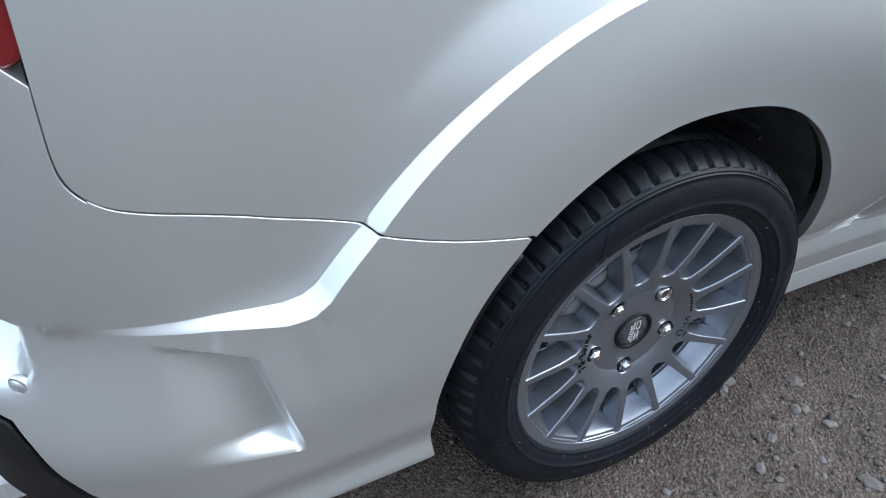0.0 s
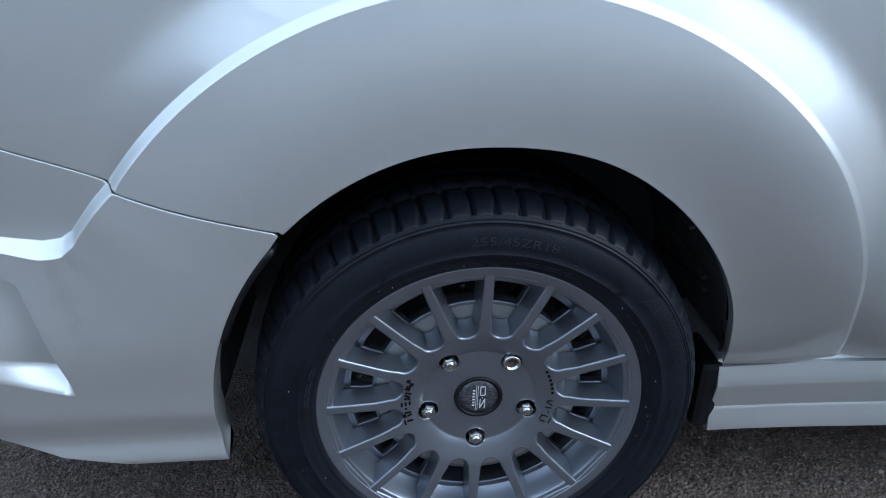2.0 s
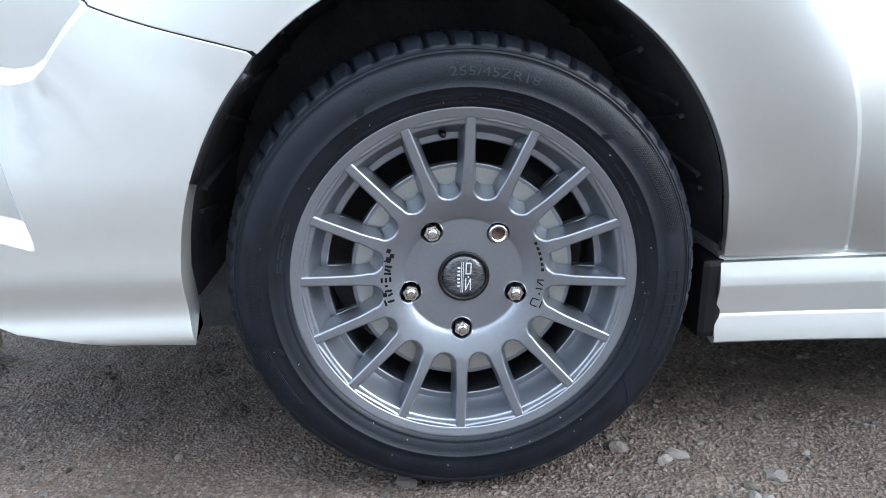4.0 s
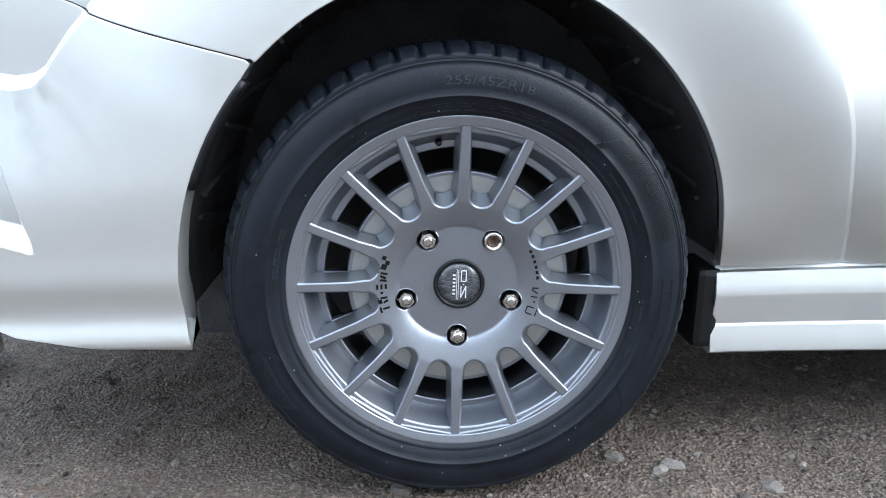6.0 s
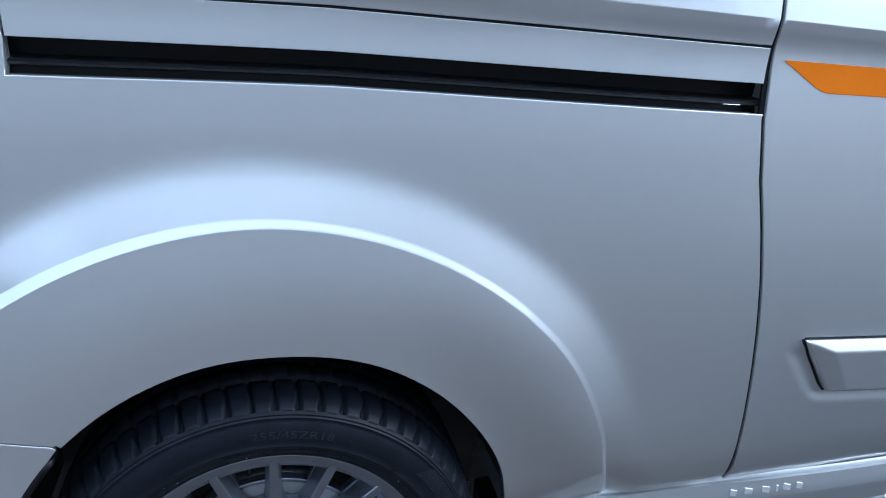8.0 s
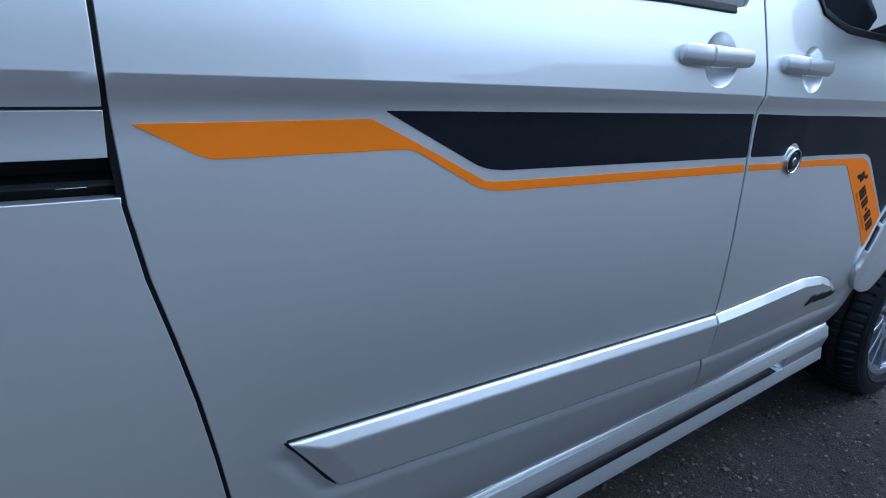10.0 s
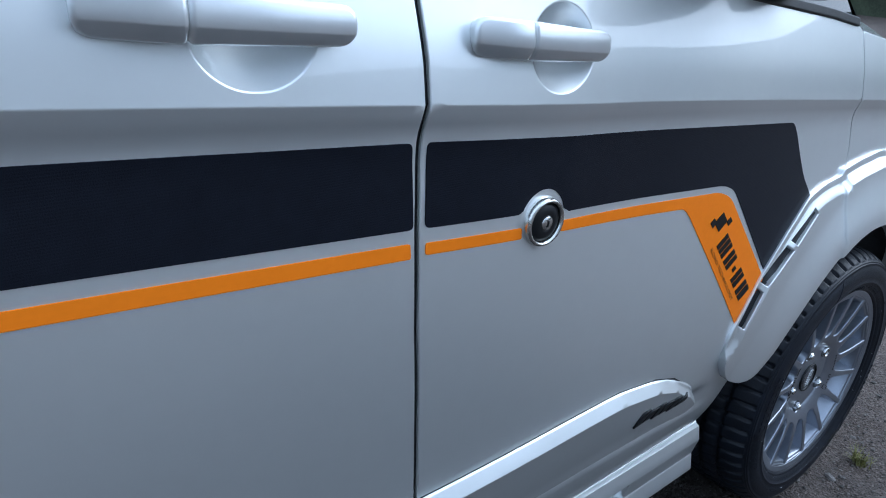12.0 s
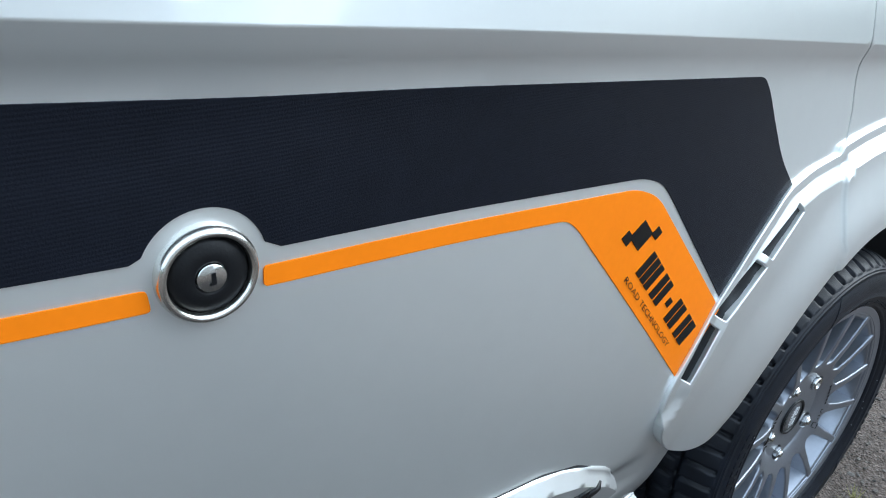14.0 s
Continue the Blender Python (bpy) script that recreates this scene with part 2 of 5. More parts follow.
def side(x, z):
    """The plain body side without arches and bumper."""
    u = z - crease_height(x)
    lower = below(np.maximum(-u, 0) * .85 / (crease_height(x) - .33))
    taper = (.055 * np.maximum(x - 2.1, 0) + .012 * ramp(x, 1.95, 2.3)) * (.4 + .6 * ramp(z, .55, 1.0))
    taper = taper + .042 * (1 - ramp(x, -.1, .72)) * (1 - .45 * ramp(-x, .25, .55))
    return np.where(u >= 0, above(np.maximum(u, 0)), lower) + taper


# The swelling round the rear wheel, in polar form about HUB: its ridge, the arch opening, and how far in each lies.
HUB = np.array((.05, .36))
ridge_polar = smooth_curve([(-2.2, .5635), (10.6, .5252), (24.6, .5213), (43.8, .5393), (62.8, .5567), (80.3, .5749),
                            (94.9, .5911), (110, .6024), (124.4, .6118), (145.6, .6254)])
open_polar = smooth_curve([(-8, .372), (-4, .3641), (3.3, .3496), (21.6, .3455), (41.5, .3518), (58.6, .3659), (76.7, .3845), (93.5, .3959),
                           (108.8, .4104), (121, .4180), (137, .4233), (159.8, .429), (193.5, .445)])
ridge_in = smooth_curve([(-2.2, .090), (10.6, .022), (24.6, -.020), (43.8, -.034), (62.8, -.026), (80.3, -.016),
                         (94.9, -.012), (110, -.012), (124.4, -.008), (145.6, .008), (160, .012)])
open_in = smooth_curve([(-8, .090), (-4, .083), (3.3, .054), (21.6, .0195), (41.5, -.003), (58.6, -.013), (76.7, -.021), (93.5, -.022), (108.8, -.025),
                        (121, -.027), (137, -.0255), (160, -.020), (195, -.018)])
step_in = smooth_curve([(-2.2, .002), (10, .004), (40, .0045), (80, .0058), (110, .0095), (130, .0160), (145.6, .023), (160, .023)])
band = smooth_curve([(-2.2, .007), (20, .009), (60, .011), (100, .012), (125, .012), (145.6, .013), (160, .013)])


def polar(r_of, degs):
    a = np.radians(degs)
    return HUB + np.stack([np.cos(a), np.sin(a)], -1) * r_of(degs)[:, None]


# the crease of the bumper goes on from the ridge's rear end
TAIL = np.array([(-.4662, .7133), (-.492, .687), (-.514, .661), (-.527, .645), (-.543, .635), (-.566, .632), (-.60, .637), (-.64, .644), (-.69, .650), (-.75, .656), (-1.3, .70)])
TAIL_T = np.append(np.linspace(0, 1, len(TAIL) - 1), 2.0)
tail_step = smooth_curve([(0, .023), (.2, .026), (.45, .026), (.7, .016), (1, 0), (2, 0)])
tail_band = smooth_curve([(0, .013), (.3, .013), (.5, .017), (.75, .014), (1, .008), (2, .008)])


def to_tail(x, z):
    """Signed distance to the bumper's crease (above it: positive), and the place along it."""
    p = np.stack([x, z], -1)
    best, sign, place = np.full(x.shape, 9.0), np.ones(x.shape), np.zeros(x.shape)
    for k in range(len(TAIL) - 1):
        a, b = TAIL[k], TAIL[k + 1]
        e = b - a
        t = np.clip(((p - a) @ e) / (e @ e), 0, 1)
        off = p - a - t[..., None] * e
        dist = np.sqrt((off ** 2).sum(-1))
        near = dist < best - 1e-9
        cross = off[..., 0] * e[1] - off[..., 1] * e[0]
        best = np.where(near, dist, best)
        sign = np.where(near, np.sign(cross + 1e-12), sign)
        place = np.where(near, TAIL_T[k] + t * (TAIL_T[k + 1] - TAIL_T[k]), place)
    return best * sign, place


def skin(x, z):
    """How far the outer skin lies inward (y) at x along the side and height z."""
    x, z = np.broadcast_arrays(np.asarray(x, float), np.asarray(z, float))
    plain = side(x, z)
    rear = x < .85
    if not rear.any():
        return plain
    r, th = np.hypot(x - HUB[0], z - HUB[1]), np.degrees(np.arctan2(z - HUB[1], x - HUB[0]))
    th = np.where(th < -60, th + 360, th)
    a = np.clip(th, -2.2, 145.6)
    R, w, O, c = ridge_polar(a), band(a), open_polar(np.clip(th, -8, 193)), step_in(a)
    rx, rz = HUB[0] + R * np.cos(np.radians(a)), HUB[1] + R * np.sin(np.radians(a))
    lift = side(rx, rz) - ridge_in(a)
    on_arch = th <= 145.6
    td, tt = to_tail(x, z)
    d = np.where(on_arch, r - R, td)
    lift_tail = (side(rx, rz) - ridge_in(a)) * (1 - ramp(tt, 0, .5))
    lift = np.where(on_arch, lift, lift_tail)
    fall = .10 * np.log1p(np.exp(np.clip((1 - np.maximum(d, 0) / .062) / .10, -30, 30)))
    outside = plain - lift * fall
    deep = np.maximum(-d, 0)
    f = np.clip((deep - w) / np.maximum(R - w - O, .05), 0, 1)
    top = ridge_in(a) - c * slope(deep, w)
    arch = top + (open_in(np.clip(th, -8, 195)) - ridge_in(a) + c) * ramp(f, 0, 1.0) - .006 * np.sin(math.pi * f)
    ts, tb = tail_step(tt), tail_band(tt)
    qx, qz = np.interp(tt, TAIL_T, TAIL[:, 0]), np.interp(tt, TAIL_T, TAIL[:, 1])
    edge_y = side(qx, qz) - lift_tail
    low = edge_y - ts * slope(deep, tb) + (open_in(np.clip(th, 145, 195)) - edge_y + ts) * ramp(deep, tb, .22)
    inner = np.where(on_arch, arch, low)
    # the bumper's lower edge
    bump = np.where(x < HUB[0] - .1, .010 * ramp(-z, -.50, -.36) + .014 * ramp(-z, -.366, -.302) - .0055 * ramp(-z, -.302, -.266) + .012 * ramp(-z, -.263, -.247), 0)
    # the mock vent: deepest along its front edge and floor
    left, right, floor_z, high = -.72, -.571 - .21 * (z - .41), .407 - .35 * (x + .581), .580 - .50 * (x + .610)
    hole = ramp(x, left, right) * (1 - ramp(x, right - .012, right + .003)) * slope(z - floor_z + .003, .026) * (1 - ramp(z, high - .013, high + .003))
    bump = bump + .034 * hole
    # above the sensor the corner is cut back behind a ledge
    bump = bump + .07 * ramp(-x, .834, .92) * ramp(z, .560, .602) * (1 - ramp(z, .84, .90))
    y = np.where(d >= 0, outside, inner + bump)
    return np.where(rear, y, plain)


def shell(s, z, out=0.0, fun=None):
    """Points of the body side for arrays s (the way along it) and z; at the rear corner the side turns to the back."""
    s, z = np.asarray(s, float), np.asarray(z, float)
    h = (fun or skin)(s, z) - out
    a = np.clip((CORNER - s) / CORNER_R, 0, 1.75)
    x = np.where(s < CORNER, CORNER - CORNER_R * np.sin(a), s)
    y = np.where(s < CORNER, CORNER_R * (1 - np.cos(a)), 0.0)
    return np.stack([x + h * np.sin(a), y + h * np.cos(a), z + 0 * s], -1)


def link_mesh(name, verts, faces, mat, parent=None, normals=None, smooth=True, label=""):
    me = bpy.data.meshes.new(name)
    me.from_pydata([tuple(map(float, v)) for v in verts], [], [tuple(map(int, f)) for f in faces])
    me.materials.append(mat)
    me.polygons.foreach_set("use_smooth", [smooth] * len(me.polygons))
    me.update()
    if normals is not None:
        me.normals_split_custom_set_from_vertices([tuple(map(float, n)) for n in normals])
    ob = new(name, me)
    if parent is not None:
        ob.parent = parent
    if label:
        tagged(ob, label)
    return ob


def part(name, bm, mat, parent=None, label="", smooth=True):
    """Links a bmesh as one mesh object under a thing or a part."""
    me = bpy.data.meshes.new(name)
    bm.to_mesh(me)
    bm.free()
    me.materials.append(mat)
    me.polygons.foreach_set("use_smooth", [smooth] * len(me.polygons))
    ob = new(name, me)
    if parent is not None:
        ob.parent = parent
    if label:
        tagged(ob, label)
    return ob


def inside(pts, poly):
    x, y = pts[:, 0], pts[:, 1]
    r = np.zeros(len(pts), bool)
    a, b = poly, np.roll(poly, -1, 0)
    for (x0, y0), (x1, y1) in zip(a, b):
        if y0 != y1:
            r ^= ((y0 > y) != (y1 > y)) & (x < (x1 - x0) * (y - y0) / (y1 - y0) + x0)
    return r


def dense(poly, step, closed=True):
    """The outline with points at most step apart."""
    poly = np.asarray(poly, float)
    out = []
    n = len(poly)
    for k in range(n if closed else n - 1):
        a, b = poly[k], poly[(k + 1) % n]
        c = max(1, int(math.ceil(np.linalg.norm(b - a) / step)))
        out += [a + (b - a) * j / c for j in range(c)]
    if not closed:
        out.append(poly[-1])
    return np.array(out)


def rounded(poly, r, n=5):
    """The outline with its corners rounded; r is one radius or one for each corner."""
    poly = np.asarray(poly, float)
    rs = np.broadcast_to(r, (len(poly),))
    out = []
    for k in range(len(poly)):
        p, a, b = poly[k], poly[k - 1], poly[(k + 1) % len(poly)]
        la, lb = np.linalg.norm(a - p), np.linalg.norm(b - p)
        c = min(rs[k], .45 * la, .45 * lb)
        if c < 1e-5:
            out.append(p)
            continue
        p0, p1 = p + (a - p) / la * c, p + (b - p) / lb * c
        out += [(1 - t) ** 2 * p0 + 2 * t * (1 - t) * p + t * t * p1 for t in np.linspace(0, 1, n)]
    return np.array(out)


def area(poly):
    x, y = poly.T
    return .5 * (x * np.roll(y, -1) - y * np.roll(x, -1)).sum()


from mathutils.geometry import delaunay_2d_cdt


def sheet(name, loops, place, mat, parent=None, grid=.02, step=.012, edge=.0016, depth=.016, lines=(), label="", flip=False, lean=0.0):
    """A shaped panel: the first loop is its outline, the others are holes; place(u, v) gives points.
    Its rims are rolled over by edge and turned in by depth."""
    loops = [dense(l, step) for l in loops]
    loops = [l if (area(l) > 0) == (k == 0) else l[::-1] for k, l in enumerate(loops)]
    lo, hi = loops[0].min(0), loops[0].max(0)
    xs, ys = np.arange(lo[0], hi[0], grid), np.arange(lo[1], hi[1], grid * .866)
    g = np.array([(x + (j % 2) * grid / 2, y) for j, y in enumerate(ys) for x in xs] or [(lo + hi) / 2])
    rim = np.concatenate(loops)
    keep = inside(g, loops[0])
    for l in loops[1:]:
        keep &= ~inside(g, l)
    g = g[keep]
    if len(g):
        far = np.ones(len(g), bool)
        for c in range(0, len(rim), 200):
            far &= ((g[:, None] - rim[None, c:c + 200]) ** 2).sum(-1).min(1) > (.3 * step) ** 2
        g = g[far]
    # lines along which the surface bends: kept as edges of the mesh
    on, joins = [], []
    for ln in lines:
        ln = dense(ln, step, False)
        ok = inside(ln, loops[0])
        for l in loops[1:]:
            ok &= ~inside(ln, l)
        for c in range(0, len(rim), 200):
            ok &= ((ln[:, None] - rim[None, c:c + 200]) ** 2).sum(-1).min(1) > (.25 * step) ** 2
        for k in range(len(ln)):
            if ok[k]:
                if k and ok[k - 1]:
                    joins.append((len(rim) + len(on) - 1, len(rim) + len(on)))
                on.append(ln[k])
    if on:
        on = np.array(on)
        free = np.ones(len(g), bool)
        for c in range(0, len(on), 400):
            free &= ((g[:, None] - on[None, c:c + 400]) ** 2).sum(-1).min(1) > (.4 * grid) ** 2
        g = np.concatenate([on, g[free]])
    pts = np.concatenate([rim, g])
    edges, k = list(joins), 0
    for l in loops:
        edges += [(k + i, k + (i + 1) % len(l)) for i in range(len(l))]
        k += len(l)
    v, _, f, *_ = delaunay_2d_cdt([Vector(p) for p in pts], edges, [], 0, 1e-7)
    v = np.array([tuple(p) for p in v])
    f = np.array([t for t in f if len(t) == 3])
    mid = v[f].mean(1)
    ok = inside(mid, loops[0])
    for l in loops[1:]:
        ok &= ~inside(mid, l)
    f = f[ok]

    def frame_at(p):
        e = 4e-4
        P = place(p[:, 0], p[:, 1])
        du = (place(p[:, 0] + e, p[:, 1]) - place(p[:, 0] - e, p[:, 1])) / (2 * e)
        dv = (place(p[:, 0], p[:, 1] + e) - place(p[:, 0], p[:, 1] - e)) / (2 * e)
        n = np.cross(du, dv)
        n /= np.linalg.norm(n, axis=1)[:, None] + 1e-12
        return P, du, dv, n * (-1 if flip else 1)

    P, _, _, N = frame_at(v)
    verts, norms, faces = [P], [N], [f]
    base, first = len(P), 0
    for l in loops if (edge > 0 or depth > 0) else ():
        Q, du, dv, n = frame_at(l)
        t2 = np.roll(l, -1, 0) - np.roll(l, 1, 0)
        o2 = np.stack([t2[:, 1], -t2[:, 0]], 1)
        o2 /= np.linalg.norm(o2, axis=1)[:, None] + 1e-12
        out = du * o2[:, :1] + dv * o2[:, 1:]
        out /= np.linalg.norm(out, axis=1)[:, None] + 1e-12
        rows = [(0, 0, 0)]
        if edge > 0:
            rows += [(edge * math.sin(a), edge * (1 - math.cos(a)), a) for a in (math.pi / 6, math.pi / 3, math.pi / 2)]
        rows += [(edge, edge + .0001, math.pi / 2), (edge + lean, edge + depth, math.pi / 2)]
        m = len(l)
        for j, (o, d, a) in enumerate(rows[1:]):
            verts.append(Q + out * o - n * d)
            norms.append(n * math.cos(a) + out * math.sin(a))
        for j in range(len(rows) - 1):
            i = np.arange(m)
            b0, b1 = base + j * m + i, base + j * m + (i + 1) % m
            a0, a1 = (b0 - m, b1 - m) if j else (first + i, first + (i + 1) % m)
            faces += [np.stack([a0, b0, b1], 1), np.stack([a0, b1, a1], 1)]
        base += m * (len(rows) - 1)
        first += m
    verts, norms, faces = np.concatenate(verts), np.concatenate(norms), np.concatenate(faces)
    if flip:
        faces = faces[:, ::-1]
    return link_mesh(name, verts, faces, mat, parent, norms, label=label)


def on_skin(out=0.0, fun=None):
    return lambda u, v: shell(u, v, out, fun)


def lathe(name, profile, mat, parent=None, n=96, label="", bend=None, smooth=True):
    """A turned shape about the y axis: profile rows of (radius, y)."""
    prof = np.array(profile, float)
    a = np.linspace(0, 2 * math.pi, n, endpoint=False)
    r, y = np.repeat(prof[:, :1], n, 1), np.repeat(prof[:, 1:], n, 1)
    if bend is not None:
        r, y = bend(r, y, np.repeat(a[None], len(prof), 0))
    v = np.stack([r * np.sin(a), y, r * np.cos(a)], -1).reshape(-1, 3)
    f = []
    for j in range(len(prof) - 1):
        i = np.arange(n)
        a0, a1 = j * n + i, j * n + (i + 1) % n
        f.append(np.stack([a0, a0 + n, a1 + n, a1], 1))
    f = np.concatenate(f)
    return link_mesh(name, v, f, mat, parent, None, smooth, label)


def loft(name, rings, mat, parent=None, closed=True, caps=True, smooth=True, label=""):
    """Rings of points, each as long as the next, joined into a skin."""
    rings = np.asarray(rings, float)
    m, n = rings.shape[:2]
    f = [(j * n + i, j * n + (i + 1) % n, (j + 1) * n + (i + 1) % n, (j + 1) * n + i)
         for j in range(m - 1) for i in range(n if closed else n - 1)]
    if caps and closed:
        f += [tuple(range(n - 1, -1, -1)), tuple(range((m - 1) * n, m * n))]
    return link_mesh(name, rings.reshape(-1, 3), f, mat, parent, None, smooth, label)


def block(name, size, mat, parent=None, at=(0, 0, 0), turn=None, bevel=.004, label=""):
    bm = bmesh.new()
    bmesh.ops.create_cube(bm, size=1)
    bmesh.ops.scale(bm, vec=size, verts=bm.verts)
    if bevel:
        bmesh.ops.bevel(bm, geom=list(bm.edges), offset=bevel, segments=2, affect="EDGES", profile=.6)
    bmesh.ops.transform(bm, matrix=Matrix.Translation(at) @ (turn or Matrix()), verts=bm.verts)
    return part(name, bm, mat, parent, label, smooth=False)


def letters(text, size):
    """The outlines of a line of text, filled: vertices (u, v) from its left end, and faces."""
    cu = bpy.data.curves.new("letters", "FONT")
    cu.body, cu.size, cu.resolution_u = text, size, 2
    ob = new("letters", cu)
    me = bpy.data.meshes.new_from_object(ob.evaluated_get(bpy.context.evaluated_depsgraph_get()))
    v = np.array([tuple(p.co) for p in me.vertices])[:, :2]
    f = [tuple(p.vertices) for p in me.polygons]
    bpy.data.objects.remove(ob)
    bpy.data.curves.remove(cu)
    bpy.data.meshes.remove(me)
    return v, f

# ---- ground ----
NOISE_TABLES = {k: np.random.RandomState(k).rand(256, 256) for k in (1, 2, 3, 4, 5, 6, 8)}


def lattice_noise(x, y, cell, seed):
    """Smooth random heights in 0..1 for arrays of places."""
    tab = NOISE_TABLES[seed]
    u, v = x / cell, y / cell
    i, j = np.floor(u).astype(int), np.floor(v).astype(int)
    a, b = u - i, v - j
    a, b = a * a * (3 - 2 * a), b * b * (3 - 2 * b)
    t = lambda p, q: tab[p % 256, q % 256]
    return (t(i, j) * (1 - a) + t(i + 1, j) * a) * (1 - b) + (t(i, j + 1) * (1 - a) + t(i + 1, j + 1) * a) * b


def ground_height(x, y):
    near = np.clip(1.3 - np.maximum(np.abs(x - 1.2) - 3, np.abs(y + .3) - 2) / 4, 0, 1)
    h = .016 * (lattice_noise(x, y, .31, 1) - .5) + .010 * (lattice_noise(x, y, .09, 2) - .5)
    h = h + .0055 * (lattice_noise(x, y, .034, 3) - .5) + .005 * lattice_noise(x, y, .014, 4) ** 2
    return h * near - .004


def spaced(lo, hi, step, far):
    mid = np.arange(lo, hi, step)
    grow, d, s = [], 0.0, step
    while d < far:
        s *= 1.16
        d += s
        grow.append(d)
    g = np.array(grow)
    return np.concatenate([lo - g[::-1], mid, hi + g])


def build_ground():
    xs, ys = spaced(-1.5, 4.1, .012, 400), spaced(-1.15, .55, .012, 400)
    X, Y = np.meshgrid(xs, ys)
    Z = ground_height(X, Y)
    n, m = X.shape
    i = (np.arange(n - 1)[:, None] * m + np.arange(m - 1)).ravel()
    faces = np.stack([i, i + 1, i + m + 1, i + m], 1)
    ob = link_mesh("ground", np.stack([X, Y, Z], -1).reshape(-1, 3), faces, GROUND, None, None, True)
    tagged(ob, "grey-brown packed dirt and gravel yard with loose chips", "ground", kind="structure")
    return ob


ground = build_ground()

# ---- the van ----
van = new("van")
tagged(van, "silver panel van with black and orange side stripes parked on gravel", "van")

# window line and seams of the side, as (x, z)
SEAM_A = [(.69, 1.62), (.689, 1.301), (.689, 1.208), (.692, 1.172), (.699, 1.071), (.714, .985), (.735, .905), (.757, .815),
          (.776, .722), (.792, .635), (.806, .553), (.820, .47), (.843, .37)]
SEAM_B = [(1.86, 1.62), (1.862, 1.32), (1.868, 1.25), (1.876, 1.165), (1.877, 1.128), (1.8765, 1.09), (1.877, 1.0), (1.880, .888), (1.889, .75),
          (1.899, .64), (1.908, .57), (1.924, .50), (1.95, .43), (1.985, .368)]
SEAM_C = [(2.955, 1.16), (2.968, 1.10), (2.979, 1.032), (2.993, .985), (3.004, .94), (3.003, .90), (2.998, .87), (2.985, .80)]
GAP = .0045


def bare(x, z):
    return side(np.asarray(x, float), np.asarray(z, float))


CUPS = [(1.717, 1.197, .053, .047), (2.062, 1.170, .052, .046)]
prot_low = smooth_curve([(.80, .605), (.949, .590), (1.517, .546), (1.91, .518), (2.2, .505), (2.6, .49)])


def door_skin(x, z):
    """The doors: the plain side with scoops behind the handles and a ledge under the rubbing strip."""
    x, z = np.asarray(x, float), np.asarray(z, float)
    y = side(x, z)
    for cx, cz, rx, rz in CUPS:
        r = np.sqrt(((x - cx) / rx) ** 2 + ((z - cz) / rz) ** 2)
        y = y + .021 * np.maximum(0, 1 - r ** 2.4)
    low = prot_low(x) - .012
    on = ramp(x - .868 - (.704 - z) * .763, -.048, -.016) * (1 - ramp(x, 2.56, 2.66))
    high = np.where(x < 1.0, .664 - (x - .868) * .063, low + .035)
    dent = .006 * on * ramp(z, low - .018, low + .008) * (1 - ramp(z, high, high + .030))
    return y + dent


def crease_points(x0, x1):
    xs = np.arange(x0, x1, .02)
    return [np.stack([xs, crease_height(xs) + d], 1) for d in (-.028, -.018, -.009, -.0012, .0012, .010)]


def offset(line, d):
    """An open line moved sideways (to its right when walked)."""
    line = np.asarray(line, float)
    t = np.gradient(line, axis=0)
    n = np.stack([t[:, 1], -t[:, 0]], 1)
    return line + np.reshape(d, (-1, 1)) * n / np.linalg.norm(n, axis=1)[:, None]


RIDGE = np.concatenate([polar(ridge_polar, np.linspace(-2.2, 145.6, 70)), dense(TAIL[1:-1], .01, False)])
ridge_band = np.concatenate([band(np.linspace(-2.2, 145.6, 70)), tail_band(np.clip(to_tail(*dense(TAIL[1:-1], .01, False).T)[1], 0, 2))])
ridge_extra = [offset(RIDGE, -ridge_band * k) for k in (.04, .3, .7, .96, 1.04, 1.4)] + [offset(RIDGE, d) for d in (-.036, .0008, .004, .012, .024)]
opening = polar(open_polar, np.linspace(-8, 193.5, 90))
OPEN_SEAM = (-.262, .650)
SLOT_B = [(-.261, 1.1155), (.1, 1.107), (.4, 1.0925), (.7, 1.078)]
SLOT_T = [(-.258, 1.1565), (.1, 1.148), (.4, 1.134), (.7, 1.120)]
RAIL_S = [(-.264, 1.212), (.1, 1.204), (.4, 1.189), (.7, 1.174)]
BUMPER_SEAM = [OPEN_SEAM, (-.315, .664), (-.39, .683), (-.452, .7035), (-.467, .713), (-.51, .732), (-.56, .750), (-.60, .766), (-.683, .793), (-.709, .805), (-.724, .821), (-.731, .84), (-.731, .867), (-.726, .93), (-.722, 1.0)]
for _ in range(2):
    BUMPER_SEAM = [BUMPER_SEAM[0]] + [(p[0] * (1 - k) + q[0] * k, p[1] * (1 - k) + q[1] * k) for p, q in zip(BUMPER_SEAM, BUMPER_SEAM[1:]) for k in (.25, .75)] + [BUMPER_SEAM[-1]]



